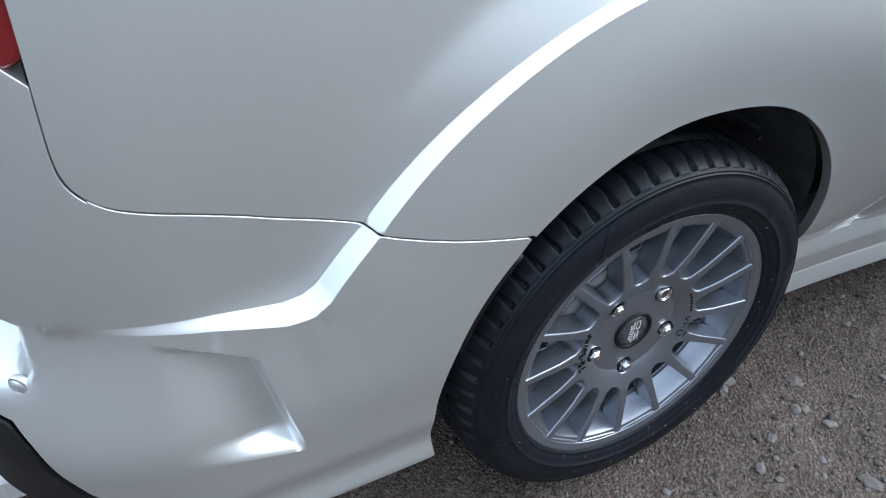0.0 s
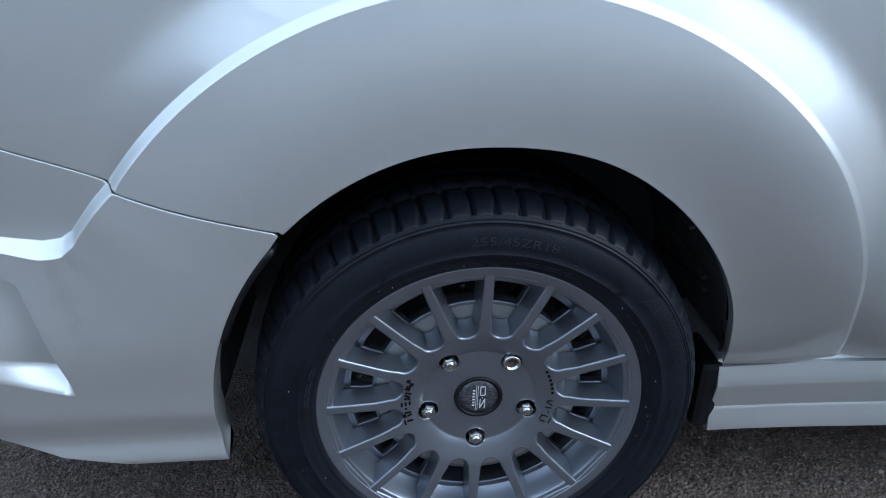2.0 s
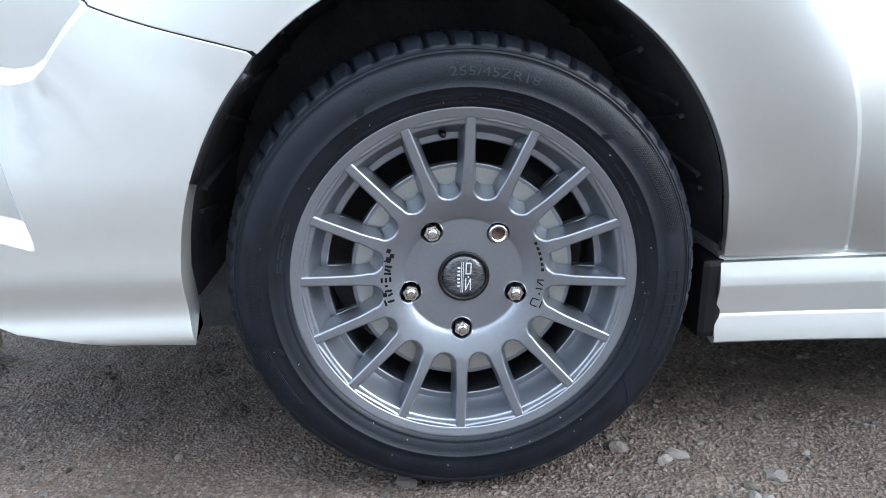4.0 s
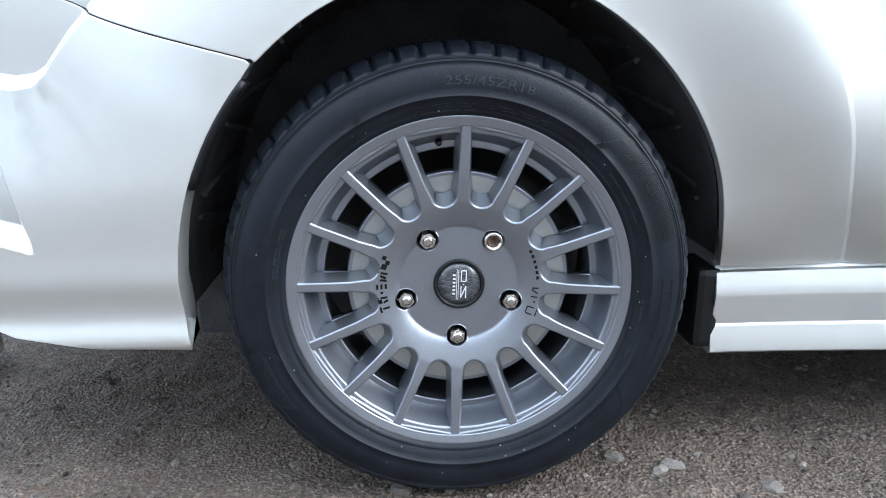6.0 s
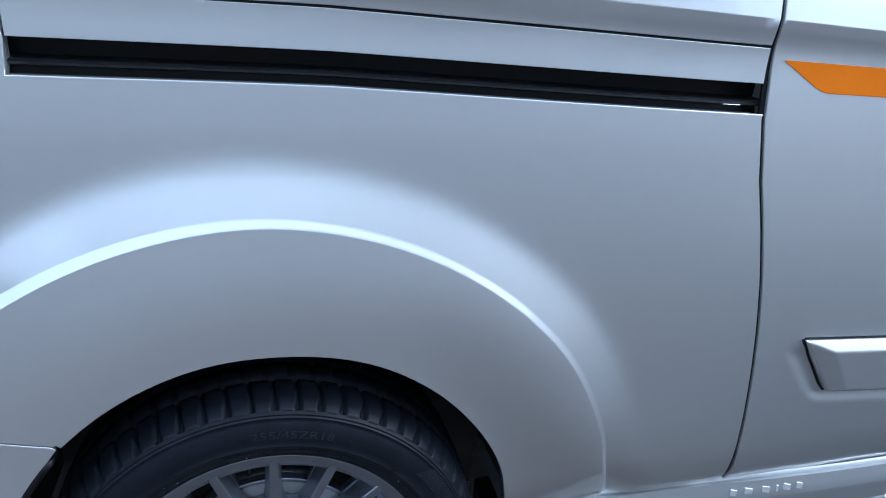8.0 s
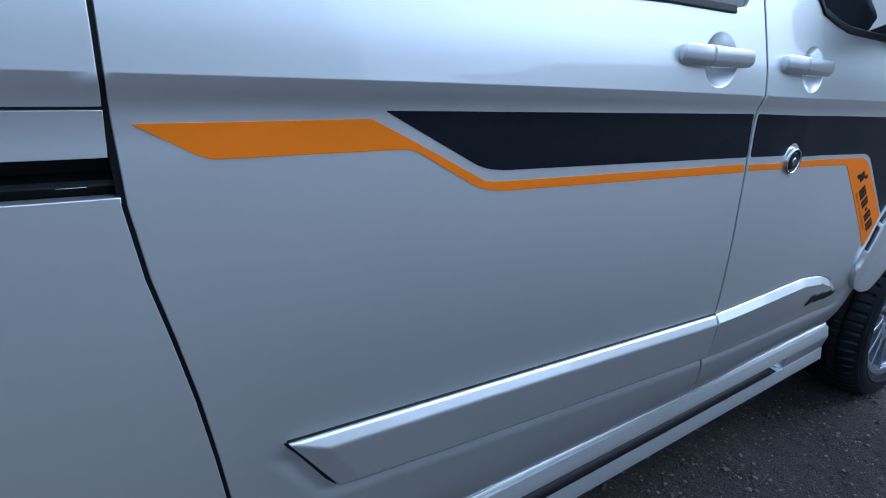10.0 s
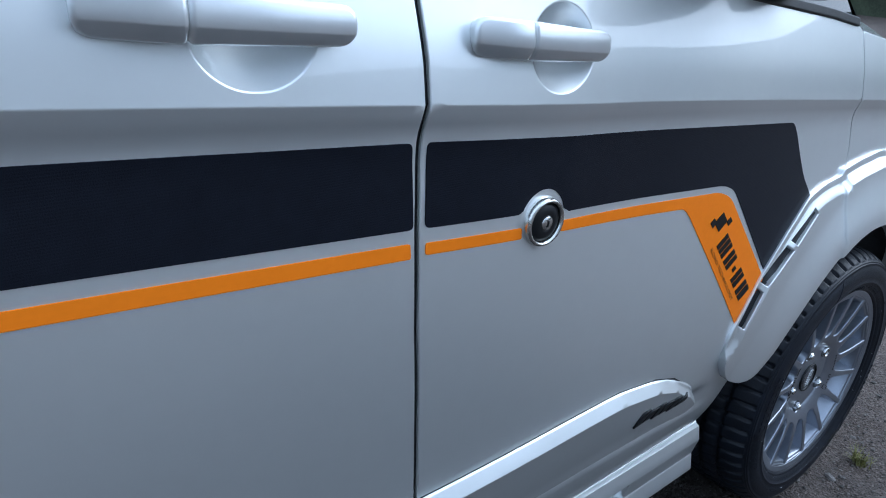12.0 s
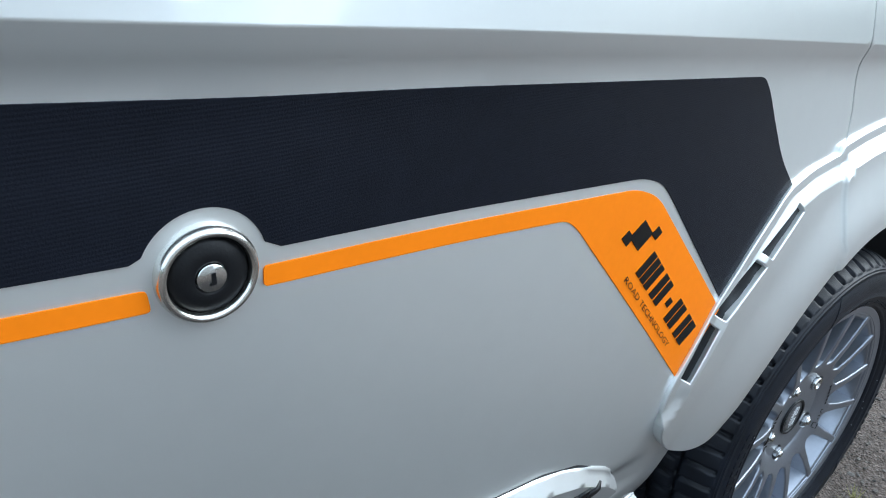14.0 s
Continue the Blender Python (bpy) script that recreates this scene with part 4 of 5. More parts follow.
# ---- sill skirt ----
def skirt(parent):
    xs = np.concatenate([np.arange(.412, 1.262, .03), np.array([1.268, 1.274, 1.282, 1.292]), np.arange(1.31, 2.45, .03), np.array([2.455, 2.468, 2.478, 2.485]), np.arange(2.50, 2.70, .03), np.array([2.70, 2.708])])
    top = smooth_curve([(.4, .336), (.9, .346), (1.5, .356), (2.1, .364), (2.75, .374)])
    low = smooth_curve([(.4, .184), (.9, .187), (1.5, .205), (2.1, .225), (2.75, .246)])
    fs = [0, .03, .045, .06, .075, .09, .11, .22, .325, .34, .355, .40, .55, .63, .66, .675, .69, .70, .80, .94, .965, 1.0]
    rows = []
    for x in xs:
        zt, zb = float(top(x)), float(low(x))
        yc = .052 + .036 * (1 - float(ramp(np.array(x), .42, 1.25)))
        slot = float(ramp(np.array(x), 1.272, 1.284) * (1 - ramp(np.array(x), 2.452, 2.480)))
        ring = [(x, yc + .06, zt)]
        for f in fs:
            y = np.interp(f, [0, .03, .045, .075, .09, .325, .355, .66, .69, .94, .965, 1], [.026, .014, .012, .010, .0035, -.0035, -.003, .006, .0045, -.0010, -.0008, .007])
            y += .0022 * math.sin(f * 210) * (f < .11)
            hole = slot * (1 if .345 < f < .68 else 0)
            ring.append((x, yc + y + .045 * hole, zt + (zb - zt) * f))
        ring += [(x, yc + .03, zb + .004), (x, yc + .20, zb + .01), (x, yc + .20, zt)]
        rows.append(ring)
    body = loft("side_skirt", rows, PAINT, parent, closed=True, caps=True, smooth=False, label="silver side skirt with a long black slot")
    bm = bmesh.new()
    bm.from_mesh(body.data)
    for f in bm.faces:
        f.smooth = abs(f.normal.x) < .5
    for e in bm.edges:
        if len(e.link_faces) == 2 and e.calc_face_angle() > radians(24):
            e.smooth = False
    bm.to_mesh(body.data)
    bm.free()
    # black slot lining
    lin = []
    for x in np.arange(1.280, 2.476, .03):
        zt, zb = float(top(x)), float(low(x))
        yc = .052 + .036 * (1 - float(ramp(np.array(x), .42, 1.25)))
        z0, z1, z2 = zt + (zb - zt) * .348, zt + (zb - zt) * .670, zt + (zb - zt) * .684
        lin.append([(x, yc - .001, z0), (x, yc + .036, z0 - .002), (x, yc + .036, z1), (x, yc + .0075, z2)])
    loft("slot_lining", lin, PLASTIC, body, closed=False, caps=False, label="black slot lining")
    for k, (x, w) in enumerate(((.885, .026), (.918, .030), (.956, .030), (.982, .008), (1.004, .026), (1.032, .024))):
        zt, zb = float(top(x)), float(low(x))
        yc = .052 + .036 * (1 - float(ramp(np.array(x), .42, 1.25)))
        f = .22
        y = yc + np.interp(f, [.09, .325], [.0045, -.008])
        block("emblem_bar", (w * .62, .0022, .013), PAINT, body, (x, y + .0004, zt + (zb - zt) * f), pose(0, 0, 0, -19, 0, 0) @ pose(0, 0, 0, 0, 14, 0), .001)
    block("skirt_end", (.04, .10, .135), PLASTIC, body, (.402, .140, .262), None, .012, "black plastic mud guard")


skirt(van)


# ---- rear bumper ----
def bumper(parent):
    edge = [p for p in polar(open_polar, np.linspace(138.5, 193.5, 24))]
    seam = [(x, z - .0025) for x, z in BUMPER_SEAM]
    loop = [(OPEN_SEAM[0] - .004, OPEN_SEAM[1] - .004)] + [tuple(p) for p in edge[1:]] + [(-.385, .250), (-.50, .256), (-.62, .279), (-.70, .314), (-.765, .356), (-.824, .410), (-.844, .446), (-.862, .492), (-.882, .528), (-.95, .545), (-1.13, .55), (-1.13, .74), (-1.0, .84), (-.86, .90), (-.80, .915), (-.745, .937)]
    loop += [(x - .004, z - .001) for x, z in BUMPER_SEAM[::-1] if .81 < z < .935] + [(x, z) for x, z in seam[::-1] if -.72 < x < -.27]
    vx, vz = np.arange(-.72, -.57, .01), np.arange(.405, .590, .01)
    vent_pts = [np.stack([vx, .407 - .35 * (vx + .581) + d], 1) for d in (-.005, -.003, .003, .010, .017, .023, .026)]
    vent_pts += [np.stack([-.571 - .21 * (vz - .41) + d, vz], 1) for d in (-.016, -.012, -.008, -.004, 0, .003)]
    vent_pts += [np.stack([vx, .580 - .50 * (vx + .610) + d], 1) for d in (-.017, -.013, -.009, -.005, -.001, .003)]
    bx = np.arange(-.95, -.36, .02)
    low_pts = [np.stack([bx, 0 * bx + z], 1) for z in (.262, .270, .278, .286, .294, .302, .311, .320, .329, .338, .347)]
    b = sheet("rear_bumper", [np.array(loop)], on_skin(), PAINT, parent, grid=.018, lines=ridge_extra + vent_pts + low_pts, edge=.0013, depth=.05, label="silver rear bumper corner with a mock vent")
    line = offset(np.array(edge[1:11]), -.001)
    rings = []
    for p in line:
        P = shell(np.array([p[0]]), np.array([p[1]]))[0]
        c = HUB - p
        c = c / np.linalg.norm(c)
        rings.append([tuple(P + np.array((c[0] * r, d, c[1] * r))) for r, d in ((-.001, .001), (.004, -.002), (.009, .002), (.009, .03), (-.001, .03))])
    loft("arch_seal", rings, PLASTIC, b, label="black rubber arch edging")
    s = shell(np.array([-.867]), np.array([.573]))[0]
    ob = lathe("parking_sensor", [(.0125, .004), (.0125, -.002), (.0112, -.0035), (.0108, -.002), (.010, -.0045), (.0002, -.005)], PAINT, b, 32, "silver parking sensor")
    ob.matrix_basis = Matrix.Translation(s) @ pose(0, 0, 0, 0, 0, -40)
    val = [(-.775, .349), (-.832, .400), (-.853, .438), (-.872, .486), (-.892, .518), (-.95, .535), (-1.13, .54), (-1.13, .36), (-.95, .36), (-.88, .36), (-.83, .350)]
    sheet("lower_valance", [np.array(val)], on_skin(.001), PLASTIC, b, grid=.02, edge=.004, depth=.03, label="black plastic lower valance")


bumper(van)
lamp = sheet("tail_lamp", [rounded([(-.729, .945), (-.726, 1.40), (-.95, 1.40), (-.93, .93), (-.80, .925)], .012)], on_skin(-.002), RED, van, grid=.03, edge=.006, depth=.02, label="red tail lamp lens")

# ---- rail in its slot ----
rows = []
for x in np.linspace(-.264, .705, 60):
    zb, zt = np.interp(x, *np.array(SLOT_B).T), np.interp(x, *np.array(SLOT_T).T)
    y = float(skin(np.array(x), np.array(zb)))
    rows.append([(x, y + .006, zt + .006), (x, y + .040, zt + .004), (x, y + .042, zb + .020), (x, y + .014, zb + .018), (x, y + .010, zb + .015), (x, y + .012, zb + .012), (x, y + .032, zb + .008), (x, y + .030, zb - .002), (x, y + .004, zb - .006)])
loft("door_rail", rows, PLASTIC, van, closed=False, caps=False, smooth=False, label="black sliding door rail")
block("rail_stop", (.030, .010, .008), STEEL, van, (.655, .000, 1.094), pose(0, 0, 0, 0, 3, 0), .002, "bright rail end")


# ---- wheel arches inside, underbody, rest of the shell ----
def arch_liner(cx, line, name):
    rings = []
    for y in (.035, .06, .16, .36, .40):
        ring = []
        for p in line:
            P = shell(np.array([p[0]]), np.array([p[1]]))[0]
            c = (np.array((cx, .36)) - p)
            q = p - c * (.05 if y > .04 else 0.012)
            ring.append((q[0], P[1] + y, q[1]) if y < .04 else (q[0], .05 + y, q[1]))
        rings.append(ring)
    ob = loft(name, rings, LINER, van, closed=False, caps=False, label="black ribbed wheel arch liner")
    block("liner_back", (1.1, .02, .9), LINER, ob, (cx, .452, .55), None, 0)
    for k in range(4, len(line) - 4, 3):
        c = line[k] - np.array((cx, .36))
        a, r = math.atan2(c[1], c[0]), float(np.linalg.norm(c)) * 1.05 - .004
        block("liner_rib", (.007, .26, .010), LINER, ob, (cx + r * math.cos(a), .30, .36 + r * math.sin(a)), pose(0, 0, 0, 0, 90 - math.degrees(a), 0) @ pose(0, 0, 0, 0, 0, 9 if k % 2 else -9), .001)
    return ob


arch_liner(.05, [p for p in polar(open_polar, np.linspace(-6, 190, 60))], "rear_arch_liner")
arch_liner(3.14, [np.array((3.14, .35)) + .41 * np.array((math.cos(a), math.sin(a))) for a in np.radians(np.linspace(-5, 185, 50))], "front_arch_liner")
block("underbody", (2.30, 1.55, .10), CHASSIS, van, (1.62, .965, .30), None, .02, "dark underbody")
block("underbody", (.62, 1.5, .10), CHASSIS, van, (-.72, .98, .36), None, .02, "dark underbody")
block("splash_guard", (.10, .22, .36), PLASTIC, van, (3.60, .16, .44), None, .03, "black splash guard ahead of the front wheel")
block("inner_sill", (2.2, .05, .22), CHASSIS, van, (1.60, .22, .30), None, .01)
block("inner_wall", (1.15, .02, .9), CHASSIS, van, (1.6, .14, .82), None, 0)
roof = []
for x, z, w in ((-.98, 1.80, .64), (-.94, 1.93, .70), (-.6, 1.97, .735), (1.0, 1.99, .74), (2.1, 1.97, .73), (2.35, 1.86, .72)):
    roof.append([(x, .965 - w - .04, z - .10), (x, .965 - w, z - .04), (x, .965 - w + .12, z), (x, .965, z + .015), (x, .965 + w - .12, z), (x, .965 + w, z - .04), (x, .965 + w + .04, z - .10)])
loft("roof", roof, PAINT, van, closed=False, caps=False, label="silver roof")
nose = []
for x, z, w in ((2.36, 1.86, .70), (2.75, 1.50, .80), (3.02, 1.22, .88), (3.35, 1.13, .89), (3.72, .98, .84), (3.84, .80, .78), (3.86, .40, .76)):
    nose.append([(x, .965 - w, z - .06), (x, .965 - w + .10, z), (x, .965, z + .02), (x, .965 + w - .10, z), (x, .965 + w, z - .06)])
loft("windscreen", nose[:3], GLASS, van, closed=False, caps=False, label="windscreen")
loft("bonnet", nose[2:], PAINT, van, closed=False, caps=False, label="silver bonnet and nose")
loft("rear_door", [[(-.93, y, .45), (-.97, y, 1.0), (-.96, y, 1.85)] for y in np.linspace(.28, 1.66, 8)], PAINT, van, closed=False, caps=False, label="silver rear doors")


def door_mirror(parent):
    rings = []
    for t in np.linspace(0, 1, 12):
        k = math.sin(math.pi * (.08 + .84 * t)) ** .5
        y = .02 - .24 * t
        rings.append([(2.56 + .07 * k * math.copysign(abs(math.cos(q)) ** .6, math.cos(q)) - .05 * t, y, 1.34 + .10 * k * math.copysign(abs(math.sin(q)) ** .7, math.sin(q))) for q in np.linspace(0, 2 * math.pi, 20, endpoint=False)])
    m = loft("door_mirror", rings, PLASTIC, parent, label="black door mirror")
    block("mirror_foot", (.07, .12, .05), PLASTIC, m, (2.60, .03, 1.245), None, .015)


door_mirror(van)


# ---- wheels ----
def face_depth(r):
    return np.interp(r, [0, .084, .0865, .0905, .105, .125, .16, .20, .228, .26], [.030, .030, .0292, .0265, .0205, .0140, .0085, .0045, .0020, .0018])


def build_wheel():
    place = lambda u, v: np.stack([u, face_depth(np.hypot(u, v)) + 0 * u, v], -1)
    circle = lambda r, n, c=(0, 0): np.array([(c[0] + r * math.sin(a), c[1] + r * math.cos(a)) for a in np.linspace(0, 2 * math.pi, n, endpoint=False)])
    holes = [circle(.0378, 48)]
    bolts = [(.08 * math.sin(radians(a)), .08 * math.cos(radians(a))) for a in (36, 108, 180, 252, 324)]
    holes += [circle(.0178, 28, b) for b in bolts]
    for k in range(16):
        a = radians(k * 22.5 + 11.25)
        e, n = np.array((math.sin(a), math.cos(a))), np.array((math.cos(a), -math.sin(a)))
        half = lambda r: r * math.tan(radians(11.25)) - np.interp(r, [.12, .15, .22], [.0085, .0048, .0040])
        pts = [e * r + n * half(r) for r in np.linspace(.134, .2280, 10)]
        pts += [e * r - n * half(r) for r in np.linspace(.2280, .134, 10)]
        w = half(.134)
        pts += [e * (.134 - .95 * w * math.sin(q)) - n * w * math.cos(q) for q in np.linspace(.3, math.pi - .3, 8)]
        holes.append(rounded(np.array(pts), [0] * 9 + [.004, .004] + [0] * 17, 4))
    wheel = sheet("wheel", [circle(.2335, 128)] + holes, place, ALLOY, None, grid=.011, step=.006, edge=.0034, depth=.030, lean=.0045, label="anthracite sixteen-spoke alloy wheel with low tyre",
                  lines=[circle(r, 72) for r in (.0835, .0855, .0875, .0905, .0985, .105)])
    lathe("rim_lip", [(.2300, .016), (.2302, .0022), (.2308, .0010), (.2320, .0006), (.2415, -.0012), (.2438, -.0020), (.2447, -.0012), (.2450, .002), (.2450, .008), (.242, .012)], ALLOY, wheel, 128, "alloy rim lip")
    lathe("barrel", [(.2320, .0045), (.2232, .0058), (.2208, .0066), (.2199, .0086), (.2178, .0150), (.2140, .0280), (.2055, .0470), (.2020, .0500), (.1985, .0560), (.1975, .0900), (.213, .11), (.2165, .20), (.228, .235)], ALLOY, wheel, 128)
    # the dished back plate, with a round-cornered window between each two spokes
    windows = []
    for k in range(16):
        mid = radians(k * 22.5 + 11.25)
        at_r = lambda r, q: (r * math.sin(mid + q * (radians(11.25) - .0092 / r)), r * math.cos(mid + q * (radians(11.25) - .0092 / r)))
        low_side, high_side = [at_r(.1605, q) for q in np.linspace(-1, 1, 7)], [at_r(.1985, q) for q in np.linspace(1, -1, 9)]
        windows.append(rounded(np.array(low_side + high_side), [.010] + [0] * 5 + [.010, .010] + [0] * 7 + [.010], 6))
    dish = lambda u, v: np.stack([u, .0520 - .085 * np.clip(np.hypot(u, v) - .100, 0, .075), v], -1)
    sheet("hub_plate", [circle(.1570, 96), circle(.070, 40)], dish, DISC, wheel, grid=.014, step=.006, edge=0, depth=.004, label="pale back plate of the wheel")
    sheet("window_ring", [circle(.2060, 96), circle(.1565, 72)] + windows, dish, ALLOY, wheel, grid=.014, step=.005, edge=.0026, depth=.012, label="ring of rounded windows between the spokes")
    stem = lathe("valve_stem", [(.0002, .018), (.0032, .0182), (.0038, .021), (.0038, .029), (.0046, .030), (.0052, .040), (.0052, .058)], PLASTIC, wheel, 20, "black rubber tyre valve")
    stem.location = (-.035, 0, .2035)
    for k in range(16):
        bm = bmesh.new()
        bmesh.ops.create_cube(bm, size=1)
        for v in bm.verts:
            r = .120 if v.co.z < 0 else .212
            d = (.040 if v.co.z < 0 else .032) if v.co.y < 0 else (.060 if v.co.z < 0 else .050)
            w = (.0080 if v.co.z < 0 else .0076) * (1.0 if v.co.y < 0 else 1.25)
            v.co = (w * (1 if v.co.x > 0 else -1), d, r)
        bmesh.ops.bevel(bm, geom=list(bm.edges), offset=.0015, segments=2, affect="EDGES")
        bmesh.ops.transform(bm, matrix=pose(0, 0, 0, 0, k * 22.5, 0), verts=bm.verts)
        part("spoke_rib", bm, ALLOY, wheel)
    lathe("brake_disc", [(.0005, .082), (.080, .082), (.084, .090), (.140, .090), (.143, .093), (.143, .114), (.08, .116)], DISC, wheel, 80, "pale brake disc")
    cal = []
    for a in np.radians(np.linspace(28, 72, 9)):
        s, c = math.sin(a), math.cos(a)
        cal.append([(r * s, y, r * c) for r, y in ((.112, .080), (.168, .080), (.180, .088), (.180, .145), (.112, .145))])
    loft("brake_caliper", cal, CHASSIS, wheel, label="dark brake caliper")
    for k, (bx, bz) in enumerate(bolts):
        lock = k == 0
        seat = lathe("bolt_seat", [(.0176, .033), (.0170, .052), (.0002, .052)], PLASTIC, wheel, 28)
        seat.location = (bx, 0, bz)
        if lock:
            nut = lathe("wheel_bolt", [(.0135, .046), (.0138, .030), (.0138, .0245), (.0125, .0228), (.0098, .0232), (.0093, .031), (.0002, .031)], STEEL, wheel, 32, "locking wheel bolt with rusty socket")
            lathe("bolt_socket", [(.0092, .0275), (.0068, .0270), (.0060, .0285), (.0056, .0305), (.0002, .0305)], RUSTY, nut, 14)
        else:
            bm = bmesh.new()
            bmesh.ops.create_cone(bm, cap_ends=True, segments=6, radius1=.0118, radius2=.0118, depth=.026)
            bmesh.ops.bevel(bm, geom=[e for e in bm.edges if e.verts[0].co.z > 0 and e.verts[1].co.z > 0], offset=.0020, segments=2, affect="EDGES")
            bmesh.ops.transform(bm, matrix=pose(0, .035, 0, 90, 0, 0) @ pose(0, 0, 0, 0, 0, 11 + 23 * k), verts=bm.verts)
            nut = part("wheel_bolt", bm, STEEL, wheel, "hexagonal steel wheel bolt", smooth=False)
            end = lathe("bolt_end", [(.0078, .0232), (.0074, .0212), (.0062, .0200), (.0060, .0192), (.0045, .0188), (.0002, .0188)], STEEL, nut, 24)
        nut.location = (bx, 0, bz)
    ring = lathe("cap_ring", [(.0377, .036), (.0374, .0275), (.0364, .0258), (.0330, .0262), (.0316, .0282), (.0312, .030)], PLASTIC, wheel, 64, "black cap ring")
    cap = lathe("hub_cap", [(.0313, .0300), (.0310, .0280), (.02, .0272), (.0003, .0266)], CARBON, wheel, 64, "dark carbon-look centre cap")
    # emblem on the cap and round the hub as plain shapes
    for x, z, w, h, s in ((-.0036, -.001, .0008, .046, 0), (-.0012, -.001, .0008, .046, 0), (.0028, .0125, .0014, .016, 0), (.0098, .0125, .0014, .016, 0), (.0063, .0205, .0070, .0014, 0), (.0063, .0045, .0070, .0014, 0),
                          (.0063, -.0002, .0018, .0018, 0), (.0028, -.0115, .0014, .018, 0), (.0098, -.0115, .0014, .018, 0), (.0063, -.0115, .0014, .018, 22),
                          *[(-.0075, .0135 - .0056 * k, .0040, .0024, 0) for k in range(6)]):
        block("emblem_bar", (w, .0010, h), WHITE_PRINT, cap, (x, .0266, z), pose(0, 0, 0, 0, s, 0), 0)
    marks = [(.116, -69, .006, .006, 0), (.109, -72, .006, .006, 0), (.113, -75.5, .008, .009, 0), (.112, -80.5, .003, .014, 0), (.112, -83.2, .003, .012, 18), (.112, -86, .003, .014, 0), (.112, -91, .007, .003, 0), (.106, -91, .007, .003, 0),
             (.118, -91, .007, .003, 0), (.112, -95.6, .003, .004, 0), (.112, -99.6, .003, .014, 0), (.116, -102, .006, .006, 0), (.109, -103, .003, .009, -20), (.112, -108, .003, .014, 0), (.118, -108, .009, .003, 0)]
    marks += [(.113, 62 + 4.2 * k, .0045, .0040, 0) for k in range(6)]
    marks += [(.112, 91, .0016, .014, 0), (.112, 94.5, .0016, .016, 30), (.112, 98, .0016, .014, 0), (.112, 102, .0022, .0022, 0), (.112, 106.5, .0016, .014, 0), (.112, 112, .0016, .014, 0), (.105, 109.2, .0100, .0016, 0), (.119, 109.2, .0110, .0016, 0)]
    for r, a, w, h, t in marks:
        A = radians(a)
        block("print_bar", (w, .0008, h), LOGO_BLACK, wheel, (r * math.sin(A), float(face_depth(np.array(r))) - .0006, r * math.cos(A)), pose(0, 0, 0, 0, a + t, 0), 0)

    # tyre
    SEG = 62
    def tread(r, y, a):
        ph = (a * SEG / (2 * math.pi)) % 1.0
        skew = (ph + (y - .03) * 5.0 * (y > .012)) % 1.0
        cut = np.where(skew < .17, 1.0, 0.0)
        out = r > .3240
        near = np.where((y < .052) | (y > .190), 1.0, .55)
        # a raised frame on the shoulder between each two notches
        frame_on = (r > .3215) & (r < .3300) & (y < .05) & (ph > .30) & (ph < .88)
        return r - .0090 * cut * out * near, y - .0010 * frame_on
    prof = [(.236, .030), (.240, .004), (.2445, -.0020), (.2475, -.0050), (.250, -.0070), (.2515, -.0066), (.2530, -.0078), (.262, -.0122), (.2690, -.0145), (.2696, -.0156), (.2708, -.0157), (.2714, -.0150),
            (.281, -.0162), (.290, -.0158), (.300, -.0140), (.308, -.0108), (.3130, -.0082), (.3136, -.0091), (.3146, -.0087), (.3152, -.0070), (.3170, -.0058), (.3176, -.0067), (.3186, -.0061), (.3192, -.0044),
            (.3212, -.0024), (.3220, -.0014), (.3245, .0020), (.3275, .0062), (.3302, .0105), (.3335, .0180), (.3368, .0290), (.3392, .0450), (.3395, .0520), (.3320, .0530), (.3320, .0600), (.3405, .0610),
            (.3425, .0850), (.3430, .0950), (.3350, .0960), (.3350, .1050), (.3430, .1060), (.3430, .1400), (.3350, .1410), (.3350, .1490), (.3425, .1500), (.3405, .1850), (.3320, .1860), (.3320, .1930), (.3392, .1940), (.3368, .2150), (.3290, .2350), (.310, .2500), (.28, .2540), (.245, .2400)]
    tyre = lathe("tyre", prof, RUBBER, wheel, SEG * 12, "black low-profile tyre with dusty tread", bend=tread)
    wall_r, wall_y = [q[0] for q in prof[3:30]], [q[1] for q in prof[3:30]]
    wall = lambda r: np.interp(r, wall_r, wall_y)

    def around(text, r, mid, size, width, label):
        """A line of raised letters round the sidewall, centred at mid degrees from the top."""
        v, f = letters(text, size)
        x = v[:, 0] - (v[:, 0].max() + v[:, 0].min()) / 2
        a = radians(mid) + x * width / (x.max() - x.min()) / r
        rr = r + v[:, 1]
        link_mesh("sidewall_lettering", np.stack([rr * np.sin(a), wall(rr) - .0010, rr * np.cos(a)], -1), f, RUBBER_DUSTY, tyre, None, False, label)
    around("255/45ZR18", .2850, 5.5, .0165, .116, "raised tyre size lettering")
    around("OUTSIDE", .2815, 134, .0085, .034, "raised lettering")
    around("DOT", .2545, 40, .0085, .017, "raised lettering")

    def patch(name, cells, mat, label=""):
        """Low raised cells on the sidewall: rows of (r0, r1, degrees at r0, degrees at r1, width in degrees)."""
        V, F = [], []
        for r0, r1, a0, a1, w in cells:
            n = len(V)
            for r, a in ((r0, a0), (r0, a0 + w), (r1, a1 + w), (r1, a1)):
                A = radians(a)
                V.append((r * math.sin(A), float(wall(r)) - .0011, r * math.cos(A)))
            for i in range(4):
                x, y, z = V[n + i]
                V.append((x, y + .0016, z))
            F += [(n, n + 1, n + 2, n + 3)] + [(n + i, n + 4 + i, n + 4 + (i + 1) % 4, n + (i + 1) % 4) for i in range(4)]
        return tagged(link_mesh(name, V, F, mat, tyre, None, False, label), kind="stuff")

